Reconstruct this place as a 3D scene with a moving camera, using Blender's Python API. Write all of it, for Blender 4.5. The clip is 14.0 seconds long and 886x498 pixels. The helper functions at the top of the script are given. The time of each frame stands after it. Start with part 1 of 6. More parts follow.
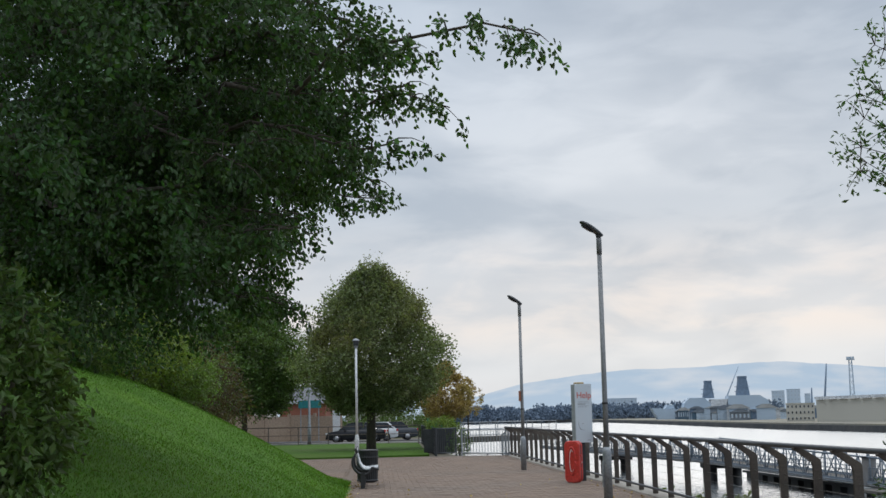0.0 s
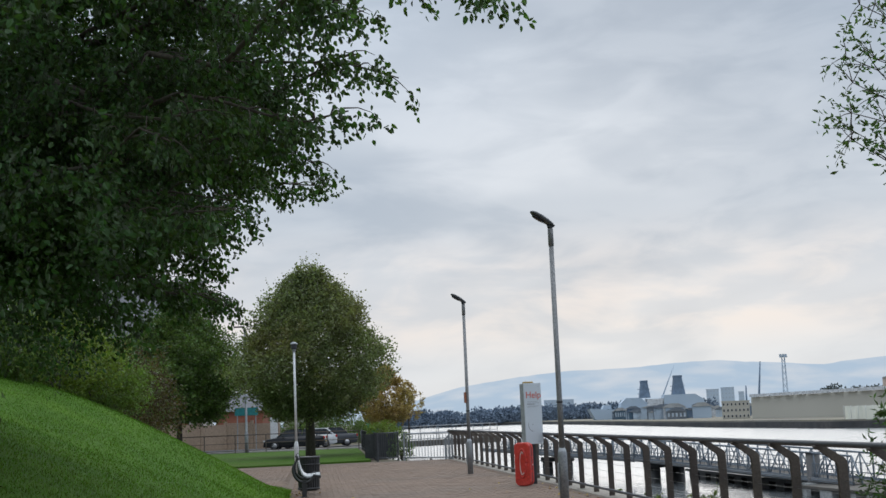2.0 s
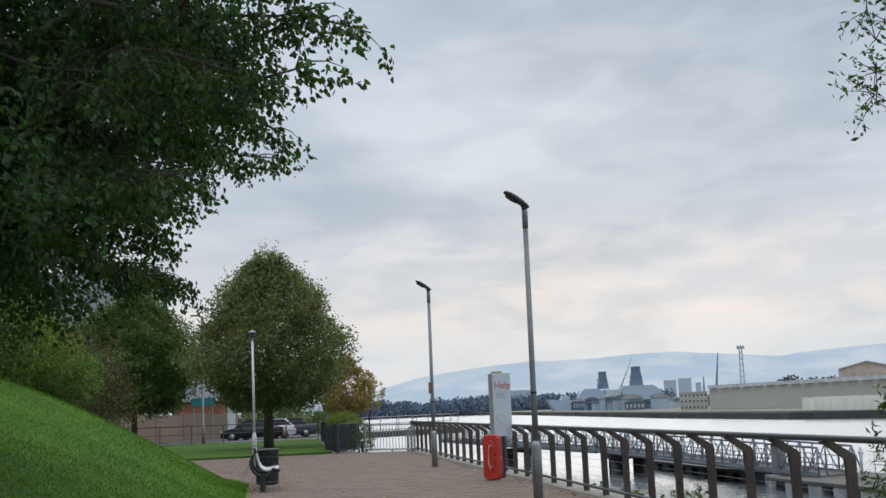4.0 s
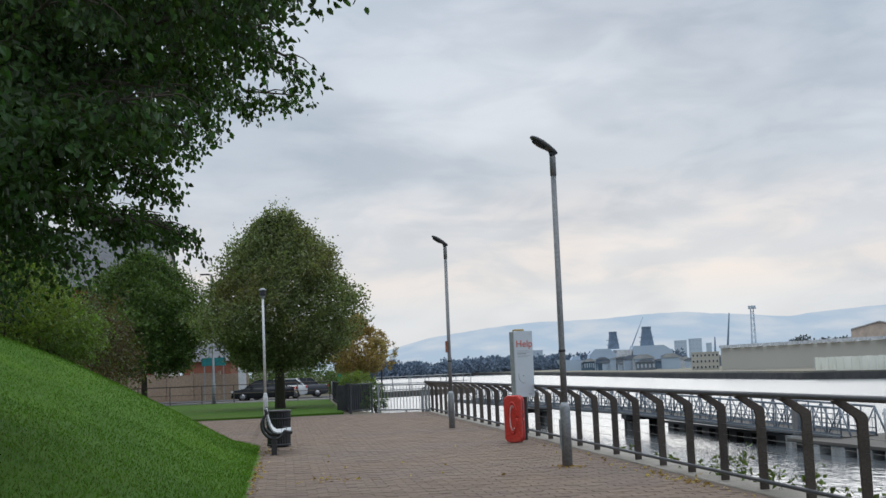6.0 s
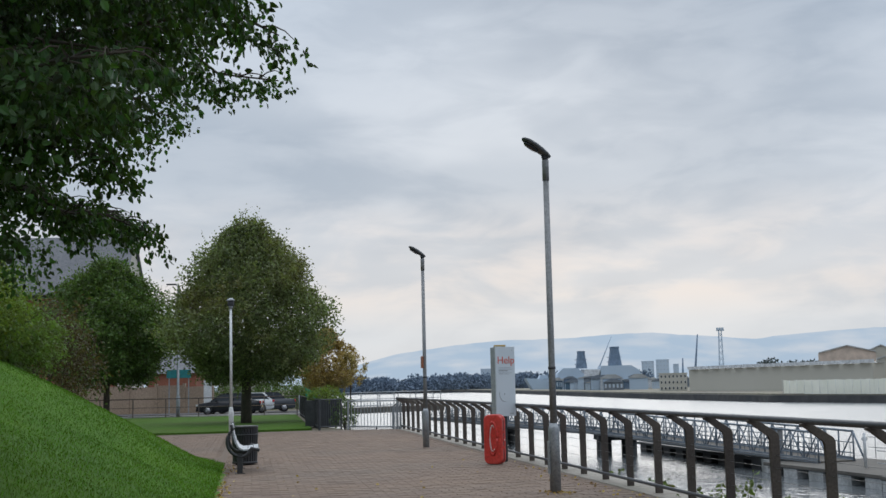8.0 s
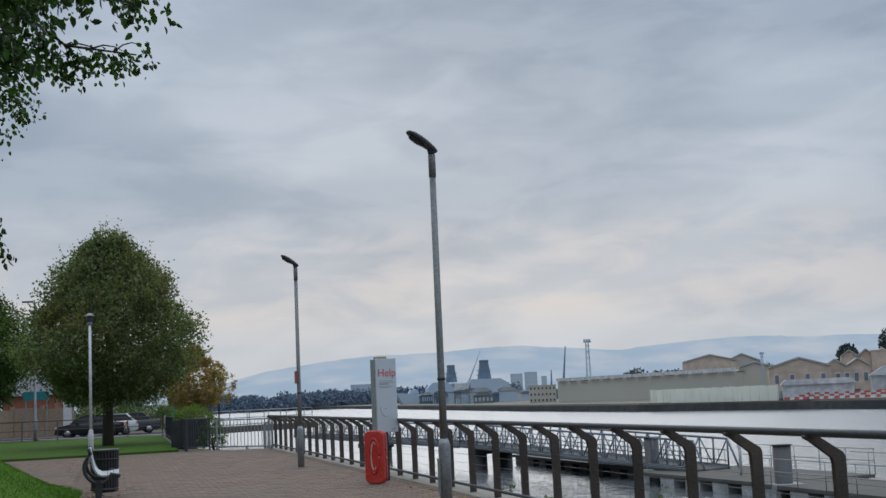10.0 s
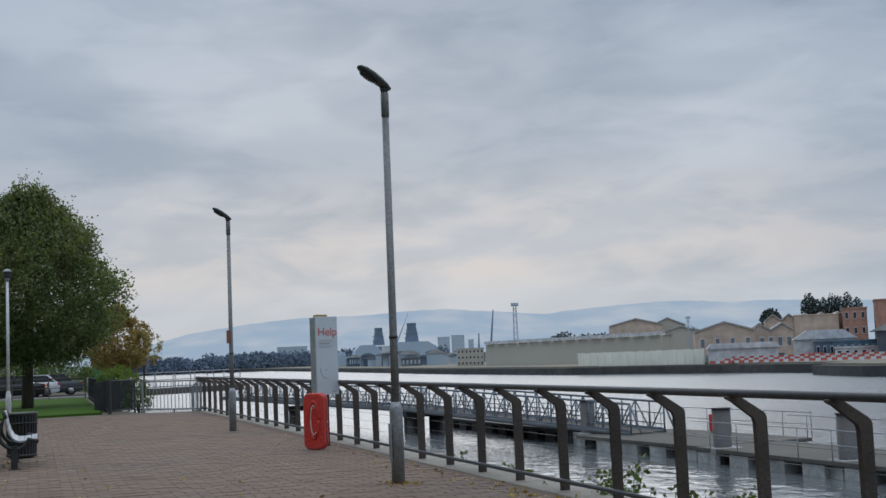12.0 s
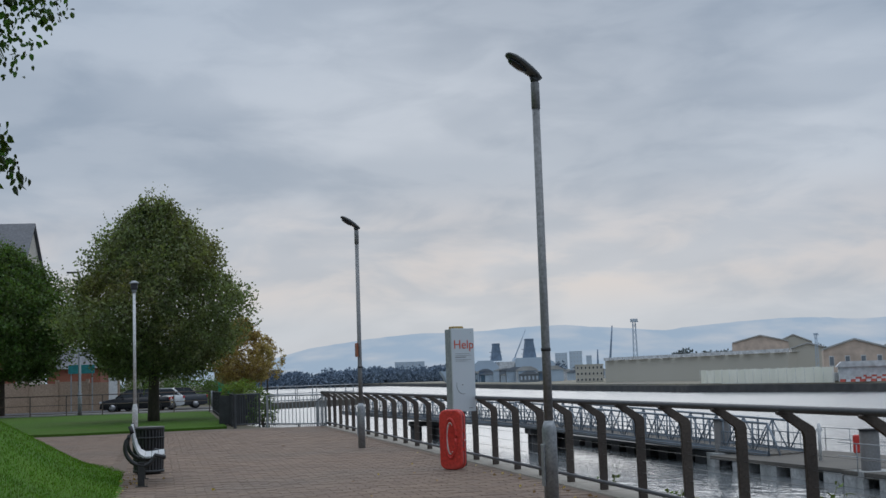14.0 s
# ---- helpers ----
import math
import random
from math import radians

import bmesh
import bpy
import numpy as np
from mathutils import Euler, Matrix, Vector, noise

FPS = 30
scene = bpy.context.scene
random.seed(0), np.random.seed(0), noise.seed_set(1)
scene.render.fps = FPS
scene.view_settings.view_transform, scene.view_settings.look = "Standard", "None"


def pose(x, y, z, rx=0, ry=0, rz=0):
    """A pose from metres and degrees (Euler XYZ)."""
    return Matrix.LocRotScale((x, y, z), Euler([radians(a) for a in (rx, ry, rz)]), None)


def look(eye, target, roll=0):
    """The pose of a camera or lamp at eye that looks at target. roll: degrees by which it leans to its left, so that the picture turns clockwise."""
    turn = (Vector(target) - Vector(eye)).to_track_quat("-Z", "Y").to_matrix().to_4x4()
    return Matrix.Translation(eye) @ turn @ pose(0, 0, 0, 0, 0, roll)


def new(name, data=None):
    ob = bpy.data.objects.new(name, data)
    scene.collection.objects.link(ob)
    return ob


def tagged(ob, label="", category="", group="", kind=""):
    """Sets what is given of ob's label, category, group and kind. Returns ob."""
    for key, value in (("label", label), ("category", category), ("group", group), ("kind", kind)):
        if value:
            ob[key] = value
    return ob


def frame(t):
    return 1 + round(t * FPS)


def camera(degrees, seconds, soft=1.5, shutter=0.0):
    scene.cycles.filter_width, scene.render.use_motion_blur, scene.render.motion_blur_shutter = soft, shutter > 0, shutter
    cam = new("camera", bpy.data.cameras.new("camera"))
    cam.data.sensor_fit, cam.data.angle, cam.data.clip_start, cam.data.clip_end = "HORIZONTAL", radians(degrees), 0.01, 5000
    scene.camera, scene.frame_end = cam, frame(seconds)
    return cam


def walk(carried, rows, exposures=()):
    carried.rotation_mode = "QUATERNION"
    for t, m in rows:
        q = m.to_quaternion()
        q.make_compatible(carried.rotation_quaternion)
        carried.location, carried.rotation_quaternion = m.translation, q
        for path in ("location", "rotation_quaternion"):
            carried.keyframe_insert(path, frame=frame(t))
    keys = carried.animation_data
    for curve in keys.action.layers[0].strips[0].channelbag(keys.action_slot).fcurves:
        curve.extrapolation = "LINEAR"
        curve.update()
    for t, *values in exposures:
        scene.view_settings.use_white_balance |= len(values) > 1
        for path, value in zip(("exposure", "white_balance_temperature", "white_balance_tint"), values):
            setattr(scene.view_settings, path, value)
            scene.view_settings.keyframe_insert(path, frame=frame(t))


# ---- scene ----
import itertools

cam = camera(39.3, 14.0)
PATH = [
    (0, (0.544, -0.537, 1.706), (0.391, 1.439, 1.975), -1.2),
    (0.5, (0.444, -0.151, 1.711), (0.371, 1.833, 1.948), -1.8),
    (1, (0.422, 0.197, 1.706), (0.337, 2.173, 1.999), -1.8),
    (1.5, (0.318, 0.485, 1.699), (0.239, 2.462, 1.992), -1.9),
    (2, (0.274, 0.786, 1.67), (0.225, 2.767, 1.943), -2.4),
    (2.5, (0.258, 1.156, 1.706), (0.224, 3.137, 1.984), -2.3),
    (2.7, (0.21, 1.288, 1.691), (0.186, 3.269, 1.968), -2.3),
    (4.8, (0.032, 2.601, 1.693), (0.052, 4.586, 1.936), -2.3),
    (5, (0.001, 2.741, 1.702), (-0.01, 4.726, 1.944), -2.2),
    (5.5, (-0.122, 3.118, 1.713), (-0.12, 5.105, 1.941), -2.3),
    (6, (-0.13, 3.519, 1.689), (-0.133, 5.51, 1.882), -2.3),
    (6.5, (-0.202, 3.879, 1.688), (-0.226, 5.869, 1.889), -2.1),
    (7, (-0.269, 4.209, 1.694), (-0.246, 6.202, 1.862), -2.3),
    (7.5, (-0.286, 4.59, 1.693), (-0.318, 6.579, 1.897), -1.1),
    (8, (-0.36, 4.936, 1.69), (-0.313, 6.923, 1.908), -1.3),
    (8.2, (-0.386, 5.075, 1.688), (-0.259, 7.06, 1.901), -1.9),
    (10.3, (-0.486, 6.7, 1.667), (-0.167, 8.66, 1.902), -2.8),
    (10.5, (-0.486, 6.846, 1.667), (-0.095, 8.797, 1.868), -2.8),
    (11, (-0.479, 7.249, 1.648), (-0.027, 9.191, 1.806), -2.5),
    (11.5, (-0.558, 7.666, 1.651), (-0.177, 9.621, 1.822), -2.1),
    (12, (-0.632, 8.034, 1.64), (-0.26, 9.992, 1.812), -2.3),
    (12.5, (-0.653, 8.432, 1.668), (-0.437, 10.405, 1.909), -1.9),
    (13, (-0.752, 8.722, 1.67), (-0.495, 10.691, 1.912), -2.0),
    (13.5, (-0.773, 9.112, 1.637), (-0.504, 11.08, 1.873), -2.1),
    (14, (-0.86, 9.504, 1.636), (-0.673, 11.485, 1.84), -1.9),
]
walk(cam, [(t, look(eye, target, roll)) for t, eye, target, roll in PATH],
     exposures=[(0, 0.0, 6280, 9), (5, -0.02, 6250, 9), (8.2, -0.08, 6220, 9), (10.5, -0.41, 6010, 9), (14, -0.40, 6010, 9)])

# ---------------------------------------------------------------- world and sun
def build_world():
    w = bpy.data.worlds.new("overcast_sky")
    scene.world = w
    w.use_nodes = True
    nt = w.node_tree
    nt.nodes.clear()
    N, L = nt.nodes.new, nt.links.new

    def mth(op, a, b=0.0, clamp=False):
        n = N("ShaderNodeMath")
        n.operation, n.use_clamp = op, clamp
        for i, v in enumerate((a, b)):
            if isinstance(v, (int, float)):
                n.inputs[i].default_value = v
            else:
                L(v, n.inputs[i])
        return n.outputs[0]

    def mixc(f, a, b):
        n = N("ShaderNodeMix")
        n.data_type = "RGBA"
        for i, v in ((0, f), (6, a), (7, b)):
            if isinstance(v, (int, float, tuple)):
                n.inputs[i].default_value = v
            else:
                L(v, n.inputs[i])
        return n.outputs[2]

    def ramp(v, a, b, lo=0.0, hi=1.0):
        n = N("ShaderNodeMapRange")
        n.interpolation_type = "SMOOTHSTEP"
        L(v, n.inputs[0])
        for i, x in enumerate((a, b, lo, hi)):
            n.inputs[i + 1].default_value = x
        return n.outputs[0]

    tc = N("ShaderNodeTexCoord")
    sep = N("ShaderNodeSeparateXYZ")
    L(tc.outputs["Generated"], sep.inputs[0])
    x, y, z = sep.outputs
    comb = N("ShaderNodeCombineXYZ")
    L(x, comb.inputs[0])
    L(mth("MULTIPLY", y, 0.6), comb.inputs[1])
    L(mth("MULTIPLY", z, 2.9), comb.inputs[2])

    def cloud(scale, detail, rough, off):
        mp = N("ShaderNodeMapping")
        mp.inputs["Location"].default_value = off
        L(comb.outputs[0], mp.inputs[0])
        n = N("ShaderNodeTexNoise")
        n.inputs["Scale"].default_value, n.inputs["Detail"].default_value = scale, detail
        n.inputs["Roughness"].default_value, n.inputs["Distortion"].default_value = rough, 0.35
        L(mp.outputs[0], n.inputs["Vector"])
        return n.outputs[0]

    big = ramp(cloud(4.0, 3, 0.5, (2.3, 1.1, 0.4)), 0.36, 0.64)
    fine = ramp(cloud(9.5, 5, 0.52, (5.1, 0.4, 0.9)), 0.37, 0.63)
    light = mth("ADD", mth("MULTIPLY", big, 0.6), mth("MULTIPLY", fine, 0.4))
    low = mixc(light, (0.43, 0.49, 0.57, 1), (0.71, 0.74, 0.785, 1))
    high = mixc(light, (0.33, 0.405, 0.505, 1), (0.54, 0.61, 0.70, 1))
    body = mixc(ramp(z, 0.12, 0.36), low, high)
    # a warm veil low over the river, fading to pale blue just above the hills
    toward = ramp(mth("ADD", mth("MULTIPLY", x, 0.10), mth("MULTIPLY", y, 0.99)), 0.80, 0.99)
    band = mth("MULTIPLY", ramp(z, 0.035, 0.075), ramp(z, 0.09, 0.165, 1.0, 0.0))
    warm = mth("MULTIPLY", mth("MULTIPLY", band, toward), mth("ADD", mth("MULTIPLY", fine, 0.55), 0.18))
    body = mixc(warm, body, (0.87, 0.765, 0.705, 1))
    haze = ramp(z, 0.0, 0.075, 0.75, 0.0)
    body = mixc(haze, body, (0.66, 0.71, 0.77, 1))
    # the cloud deck overhead, brighter away from the view
    body = mixc(ramp(z, 0.45, 0.8), body, (1.5, 1.57, 1.66, 1))
    clouds = N("ShaderNodeBackground")
    L(body, clouds.inputs[0])
    clouds.inputs[1].default_value = 1.0
    sky = N("ShaderNodeTexSky")
    sky.sky_type, sky.sun_disc = "NISHITA", False
    sky.sun_elevation, sky.sun_rotation = radians(22), radians(8)
    clear = N("ShaderNodeBackground")
    L(sky.outputs[0], clear.inputs[0])
    clear.inputs[1].default_value = 0.08
    mx = N("ShaderNodeMixShader")
    mx.inputs[0].default_value = 0.93
    L(clear.outputs[0], mx.inputs[1])
    L(clouds.outputs[0], mx.inputs[2])
    out = N("ShaderNodeOutputWorld")
    L(mx.outputs[0], out.inputs[0])


build_world()
sun_data = bpy.data.lights.new("sun", "SUN")
sun_data.energy, sun_data.angle, sun_data.color = 0.5, radians(40), (1.0, 0.95, 0.88)
sun = new("sun", sun_data)
sun.matrix_world = look((20, 140, 60), (0, 0, 0))


# ---------------------------------------------------------------- materials
def material(name, a, b, scale=3.0, rough=0.8, metal=0.0, bump=0.2, fine=40.0, island=0.0, piece=0.0, stain=None, bump_dist=0.01, stretch=(1, 1, 1), spec=0.5, translucent=0.0):
    """Two colours mixed by coarse noise, darkened a little by fine grain, with relief; island / piece: how much single leaves / pieces differ."""
    m = bpy.data.materials.new(name)
    m.use_nodes = True
    nt = m.node_tree
    N, L = nt.nodes.new, nt.links.new
    p = nt.nodes["Principled BSDF"]
    tc = N("ShaderNodeTexCoord")
    mp = N("ShaderNodeMapping")
    mp.inputs["Scale"].default_value = stretch
    L(tc.outputs["Object"], mp.inputs[0])

    def nz(s, d=4.0):
        n = N("ShaderNodeTexNoise")
        n.inputs["Scale"].default_value, n.inputs["Detail"].default_value = s, d
        L(mp.outputs[0], n.inputs["Vector"])
        return n.outputs[0]

    def mixc(f, c, d, mode="MIX"):
        n = N("ShaderNodeMix")
        n.data_type, n.blend_type = "RGBA", mode
        for i, v in ((0, f), (6, c), (7, d)):
            if isinstance(v, (int, float, tuple)):
                n.inputs[i].default_value = v
            else:
                L(v, n.inputs[i])
        return n.outputs[2]

    def rng(v, f0, f1, t0, t1):
        n = N("ShaderNodeMapRange")
        L(v, n.inputs[0])
        for i, q in enumerate((f0, f1, t0, t1)):
            n.inputs[i + 1].default_value = q
        return n.outputs[0]

    coarse, grain = nz(scale), nz(fine, 3.0)
    col = mixc(rng(coarse, 0.3, 0.7, 0, 1), (*a, 1), (*b, 1))
    col = mixc(0.5, col, mixc(rng(grain, 0.25, 0.75, 0, 1), (0.45, 0.45, 0.45, 1), (1.5, 1.5, 1.5, 1)), "MULTIPLY") if fine else col
    if stain:
        col = mixc(rng(nz(scale * 0.35, 6.0), 0.5, 0.66, 0, 0.85), col, (*stain, 1))
    if island or piece:
        src = N("ShaderNodeNewGeometry").outputs["Random Per Island"] if island else N("ShaderNodeObjectInfo").outputs["Random"]
        k = island or piece
        hsv = N("ShaderNodeHueSaturation")
        L(col, hsv.inputs["Color"])
        L(rng(src, 0, 1, 1 - k, 1 + k), hsv.inputs["Value"])
        L(rng(src, 0, 1, 0.5 - 0.05 * k, 0.5 + 0.03 * k), hsv.inputs["Hue"])
        col = hsv.outputs[0]
    L(col, p.inputs["Base Color"])
    L(rng(coarse, 0.2, 0.8, max(rough - 0.1, 0.02), min(rough + 0.1, 1)), p.inputs["Roughness"])
    p.inputs["Metallic"].default_value = metal
    p.inputs["Specular IOR Level"].default_value = spec
    if bump:
        bp = N("ShaderNodeBump")
        bp.inputs["Strength"].default_value, bp.inputs["Distance"].default_value = bump, bump_dist
        L(grain if fine else coarse, bp.inputs["Height"])
        L(bp.outputs[0], p.inputs["Normal"])
    if translucent:
        tr = N("ShaderNodeBsdfTranslucent")
        L(mixc(1.0, col, (1.5, 1.6, 0.7, 1), "MULTIPLY"), tr.inputs[0])
        mx = N("ShaderNodeMixShader")
        mx.inputs[0].default_value = translucent
        L(p.outputs[0], mx.inputs[1])
        L(tr.outputs[0], mx.inputs[2])
        L(mx.outputs[0], nt.nodes["Material Output"].inputs[0])
    return m


def leaf_material(name, a, b, vary=0.45, autumn=None):
    return material(name, a, b, scale=0.9, rough=0.42, bump=0, fine=0, island=vary, translucent=0.38, stain=autumn, spec=0.4)


M = {}
M["paver"] = material("worn_brick_paver", (0.172, 0.119, 0.085), (0.205, 0.145, 0.105), scale=0.35, rough=0.85, bump=0.5, fine=60, island=0.13, stain=(0.15, 0.116, 0.092))
M["paver_piece"] = material("worn_brick_paver_piece", (0.172, 0.119, 0.085), (0.205, 0.145, 0.105), scale=0.35, rough=0.85, bump=0.5, fine=60, piece=0.13, stain=(0.15, 0.116, 0.092))
M["joint"] = material("paver_joint_sand", (0.125, 0.09, 0.066), (0.155, 0.112, 0.083), scale=0.6, rough=0.95, fine=90)
M["concrete"] = material("coping_concrete", (0.27, 0.245, 0.21), (0.36, 0.33, 0.285), scale=1.3, rough=0.9, bump=0.4, fine=45, stain=(0.22, 0.21, 0.17))
M["quay"] = material("quay_stone", (0.13, 0.12, 0.10), (0.22, 0.20, 0.17), scale=0.5, rough=0.9, bump=0.6, fine=6, stain=(0.05, 0.06, 0.045))
M["far_quay"] = material("far_quay_timber_and_stone", (0.05, 0.052, 0.055), (0.10, 0.095, 0.09), scale=0.12, rough=0.9, bump=0, fine=0.7, stain=(0.04, 0.045, 0.05))
M["far_ground"] = material("far_yard_ground", (0.20, 0.19, 0.16), (0.26, 0.235, 0.17), scale=0.05, rough=0.95, bump=0, fine=0.6)
M["soil"] = material("ground_soil", (0.10, 0.09, 0.06), (0.14, 0.12, 0.08), scale=0.3, rough=0.95, fine=12)
M["grass"] = material("mown_grass", (0.062, 0.145, 0.014), (0.092, 0.185, 0.02), scale=0.7, rough=0.9, bump=0.8, fine=38, stain=(0.05, 0.12, 0.012), bump_dist=0.03, spec=0.15)
# same grass as the bank, its duller lighting put into a darker green
M["lawn"] = material("dimmed_lawn_grass", (0.055, 0.115, 0.018), (0.075, 0.145, 0.022), scale=0.4, rough=0.95, bump=0.9, fine=25, stain=(0.08, 0.125, 0.028), bump_dist=0.05, spec=0.1)
M["blade"] = material("grass_blades", (0.068, 0.155, 0.014), (0.105, 0.205, 0.021), scale=0.6, rough=0.7, bump=0, fine=0, island=0.45, translucent=0.25, spec=0.2, stain=(0.055, 0.13, 0.013))
M["asphalt"] = material("road_asphalt", (0.05, 0.05, 0.052), (0.075, 0.075, 0.078), scale=0.3, rough=0.9, fine=50)
M["kerb"] = material("kerb_stone", (0.32, 0.31, 0.30), (0.42, 0.41, 0.39), scale=0.8, rough=0.9, fine=30)
M["post"] = material("weathered_rail_steel", (0.075, 0.065, 0.057), (0.115, 0.092, 0.075), scale=2.2, rough=0.65, metal=0.2, bump=0.35, fine=35, piece=0.25, stain=(0.10, 0.055, 0.03))
M["rail"] = material("painted_handrail", (0.055, 0.058, 0.066), (0.085, 0.09, 0.10), scale=1.5, rough=0.5, metal=0.25, bump=0.1, fine=30)
M["wire"] = material("steel_wire", (0.14, 0.14, 0.14), (0.2, 0.2, 0.2), scale=5, rough=0.5, metal=0.8, bump=0, fine=0)
M["galv"] = material("galvanised_steel", (0.27, 0.29, 0.31), (0.38, 0.40, 0.42), scale=3.0, rough=0.5, metal=0.45, bump=0.08, fine=30, stain=(0.24, 0.25, 0.26))
M["column"] = material("lamp_column_steel", (0.20, 0.205, 0.21), (0.28, 0.285, 0.29), scale=1.1, rough=0.55, metal=0.35, bump=0.1, fine=25, stain=(0.145, 0.125, 0.11))
M["dark_metal"] = material("dark_grey_metal", (0.035, 0.036, 0.04), (0.06, 0.062, 0.066), scale=3.0, rough=0.5, metal=0.4, bump=0.1, fine=30)
M["lamp_shell"] = material("grey_lamp_casting", (0.075, 0.08, 0.085), (0.11, 0.115, 0.12), scale=4.0, rough=0.4, metal=0.2, bump=0.05, fine=25)
M["white_paint"] = material("white_painted_steel", (0.60, 0.62, 0.63), (0.72, 0.73, 0.74), scale=2.0, rough=0.4, bump=0.05, fine=20)
M["cabinet"] = material("pale_grey_cabinet", (0.60, 0.66, 0.71), (0.64, 0.695, 0.74), scale=1.2, rough=0.35, bump=0.02, fine=0)
M["cabinet_side"] = material("grey_cabinet_side", (0.27, 0.30, 0.31), (0.33, 0.36, 0.37), scale=2.0, rough=0.45, bump=0.05, fine=18)
M["beacon"] = material("amber_beacon_cap", (0.36, 0.24, 0.06), (0.44, 0.30, 0.08), scale=4, rough=0.35, bump=0, fine=20)
M["red_print"] = material("red_lettering", (0.60, 0.10, 0.06), (0.66, 0.13, 0.08), scale=6, rough=0.5, bump=0, fine=0)
M["grey_print"] = material("grey_lettering", (0.22, 0.24, 0.27), (0.30, 0.32, 0.34), scale=9, rough=0.5, bump=0, fine=0)
M["buoy_red"] = material("faded_red_moulded_plastic", (0.52, 0.035, 0.028), (0.62, 0.06, 0.045), scale=2.2, rough=0.42, bump=0.05, fine=25, stain=(0.50, 0.09, 0.07))
M["buoy_white"] = material("white_moulded_marking", (0.62, 0.56, 0.54), (0.72, 0.66, 0.64), scale=4, rough=0.5, bump=0.02, fine=20)
M["bench_slat"] = material("silver_bench_slat", (0.40, 0.43, 0.46), (0.50, 0.53, 0.56), scale=3, rough=0.42, metal=0.3, bump=0.05, fine=30, piece=0.08)
M["bark"] = material("grey_brown_bark", (0.055, 0.045, 0.036), (0.11, 0.09, 0.07), scale=3.5, rough=0.95, bump=0.9, fine=22, bump_dist=0.03, stretch=(1, 1, 0.35))
# crown shade is put into this darker copy of the leaf green
M["leaf_near"] = leaf_material("dark_shaded_leaf", (0.028, 0.062, 0.018), (0.048, 0.095, 0.026), 0.6)
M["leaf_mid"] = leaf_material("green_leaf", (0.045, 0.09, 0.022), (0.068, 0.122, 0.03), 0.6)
# lighter copy with sunlight put into its green
M["leaf_edge"] = leaf_material("sunlit_green_leaf", (0.06, 0.112, 0.026), (0.092, 0.15, 0.034), 0.5, autumn=(0.16, 0.11, 0.03))
M["leaf_lime"] = leaf_material("lime_tree_leaf", (0.12, 0.155, 0.07), (0.16, 0.185, 0.082), 0.55, autumn=(0.16, 0.15, 0.06))
M["leaf_orange"] = leaf_material("autumn_leaf", (0.28, 0.205, 0.085), (0.34, 0.24, 0.095), 0.4, autumn=(0.22, 0.21, 0.085))
M["leaf_shrub"] = leaf_material("shrub_leaf", (0.062, 0.108, 0.03), (0.10, 0.15, 0.042), 0.55)
M["leaf_yellowgreen"] = leaf_material("yellow_green_conifer", (0.12, 0.18, 0.03), (0.16, 0.215, 0.038), 0.4)
M["leaf_conifer"] = leaf_material("conifer_spray", (0.085, 0.14, 0.032), (0.12, 0.18, 0.042), 0.5)
M["leaf_brown"] = leaf_material("brown_shrub_leaf", (0.055, 0.048, 0.022), (0.085, 0.06, 0.028), 0.5)
M["leaf_willow"] = leaf_material("willow_leaf", (0.045, 0.095, 0.028), (0.085, 0.14, 0.045), 0.5)
M["leaf_weed"] = leaf_material("weed_leaf", (0.07, 0.12, 0.035), (0.13, 0.16, 0.045), 0.5, autumn=(0.16, 0.085, 0.03))
M["leaf_dead"] = leaf_material("fallen_leaf", (0.30, 0.20, 0.07), (0.40, 0.30, 0.13), 0.6, autumn=(0.20, 0.10, 0.04))
# distance haze is painted into this blue-grey leaf colour
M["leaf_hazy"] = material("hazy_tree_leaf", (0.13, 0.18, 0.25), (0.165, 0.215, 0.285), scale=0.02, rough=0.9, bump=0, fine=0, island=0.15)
M["leaf_far"] = material("far_tree_leaf", (0.055, 0.075, 0.07), (0.085, 0.105, 0.095), scale=0.1, rough=0.9, bump=0, fine=0, island=0.25)
M["brick"] = material("red_brick", (0.26, 0.095, 0.06), (0.36, 0.14, 0.09), scale=0.6, rough=0.9, bump=0.3, fine=9, stain=(0.22, 0.09, 0.06))
M["tan_wall"] = material("tan_boundary_wall", (0.30, 0.22, 0.16), (0.38, 0.29, 0.22), scale=0.5, rough=0.9, bump=0.3, fine=8)
M["render"] = material("cream_render", (0.52, 0.48, 0.42), (0.60, 0.56, 0.50), scale=0.6, rough=0.9, bump=0.1, fine=14)
M["slate"] = material("slate_roof", (0.115, 0.12, 0.135), (0.16, 0.165, 0.18), scale=0.8, rough=0.6, bump=0.3, fine=6)
M["beige_clad"] = material("beige_sheet_cladding", (0.44, 0.425, 0.37), (0.50, 0.48, 0.42), scale=0.03, rough=0.7, bump=0, fine=0, stretch=(1, 1, 0.2))
M["brown_clad"] = material("brown_sheet_cladding", (0.50, 0.405, 0.335), (0.56, 0.455, 0.38), scale=0.06, rough=0.75, bump=0, fine=0.5)
M["far_brick"] = material("far_red_brick", (0.38, 0.215, 0.165), (0.45, 0.26, 0.205), scale=0.1, rough=0.9, bump=0, fine=0.8)
M["far_roof"] = material("far_grey_roof", (0.33, 0.34, 0.34), (0.42, 0.42, 0.41), scale=0.06, rough=0.6, bump=0, fine=0.4)
M["far_roof_dark"] = material("far_blue_slate_roof", (0.13, 0.155, 0.185), (0.18, 0.205, 0.235), scale=0.08, rough=0.6, bump=0, fine=0.5)
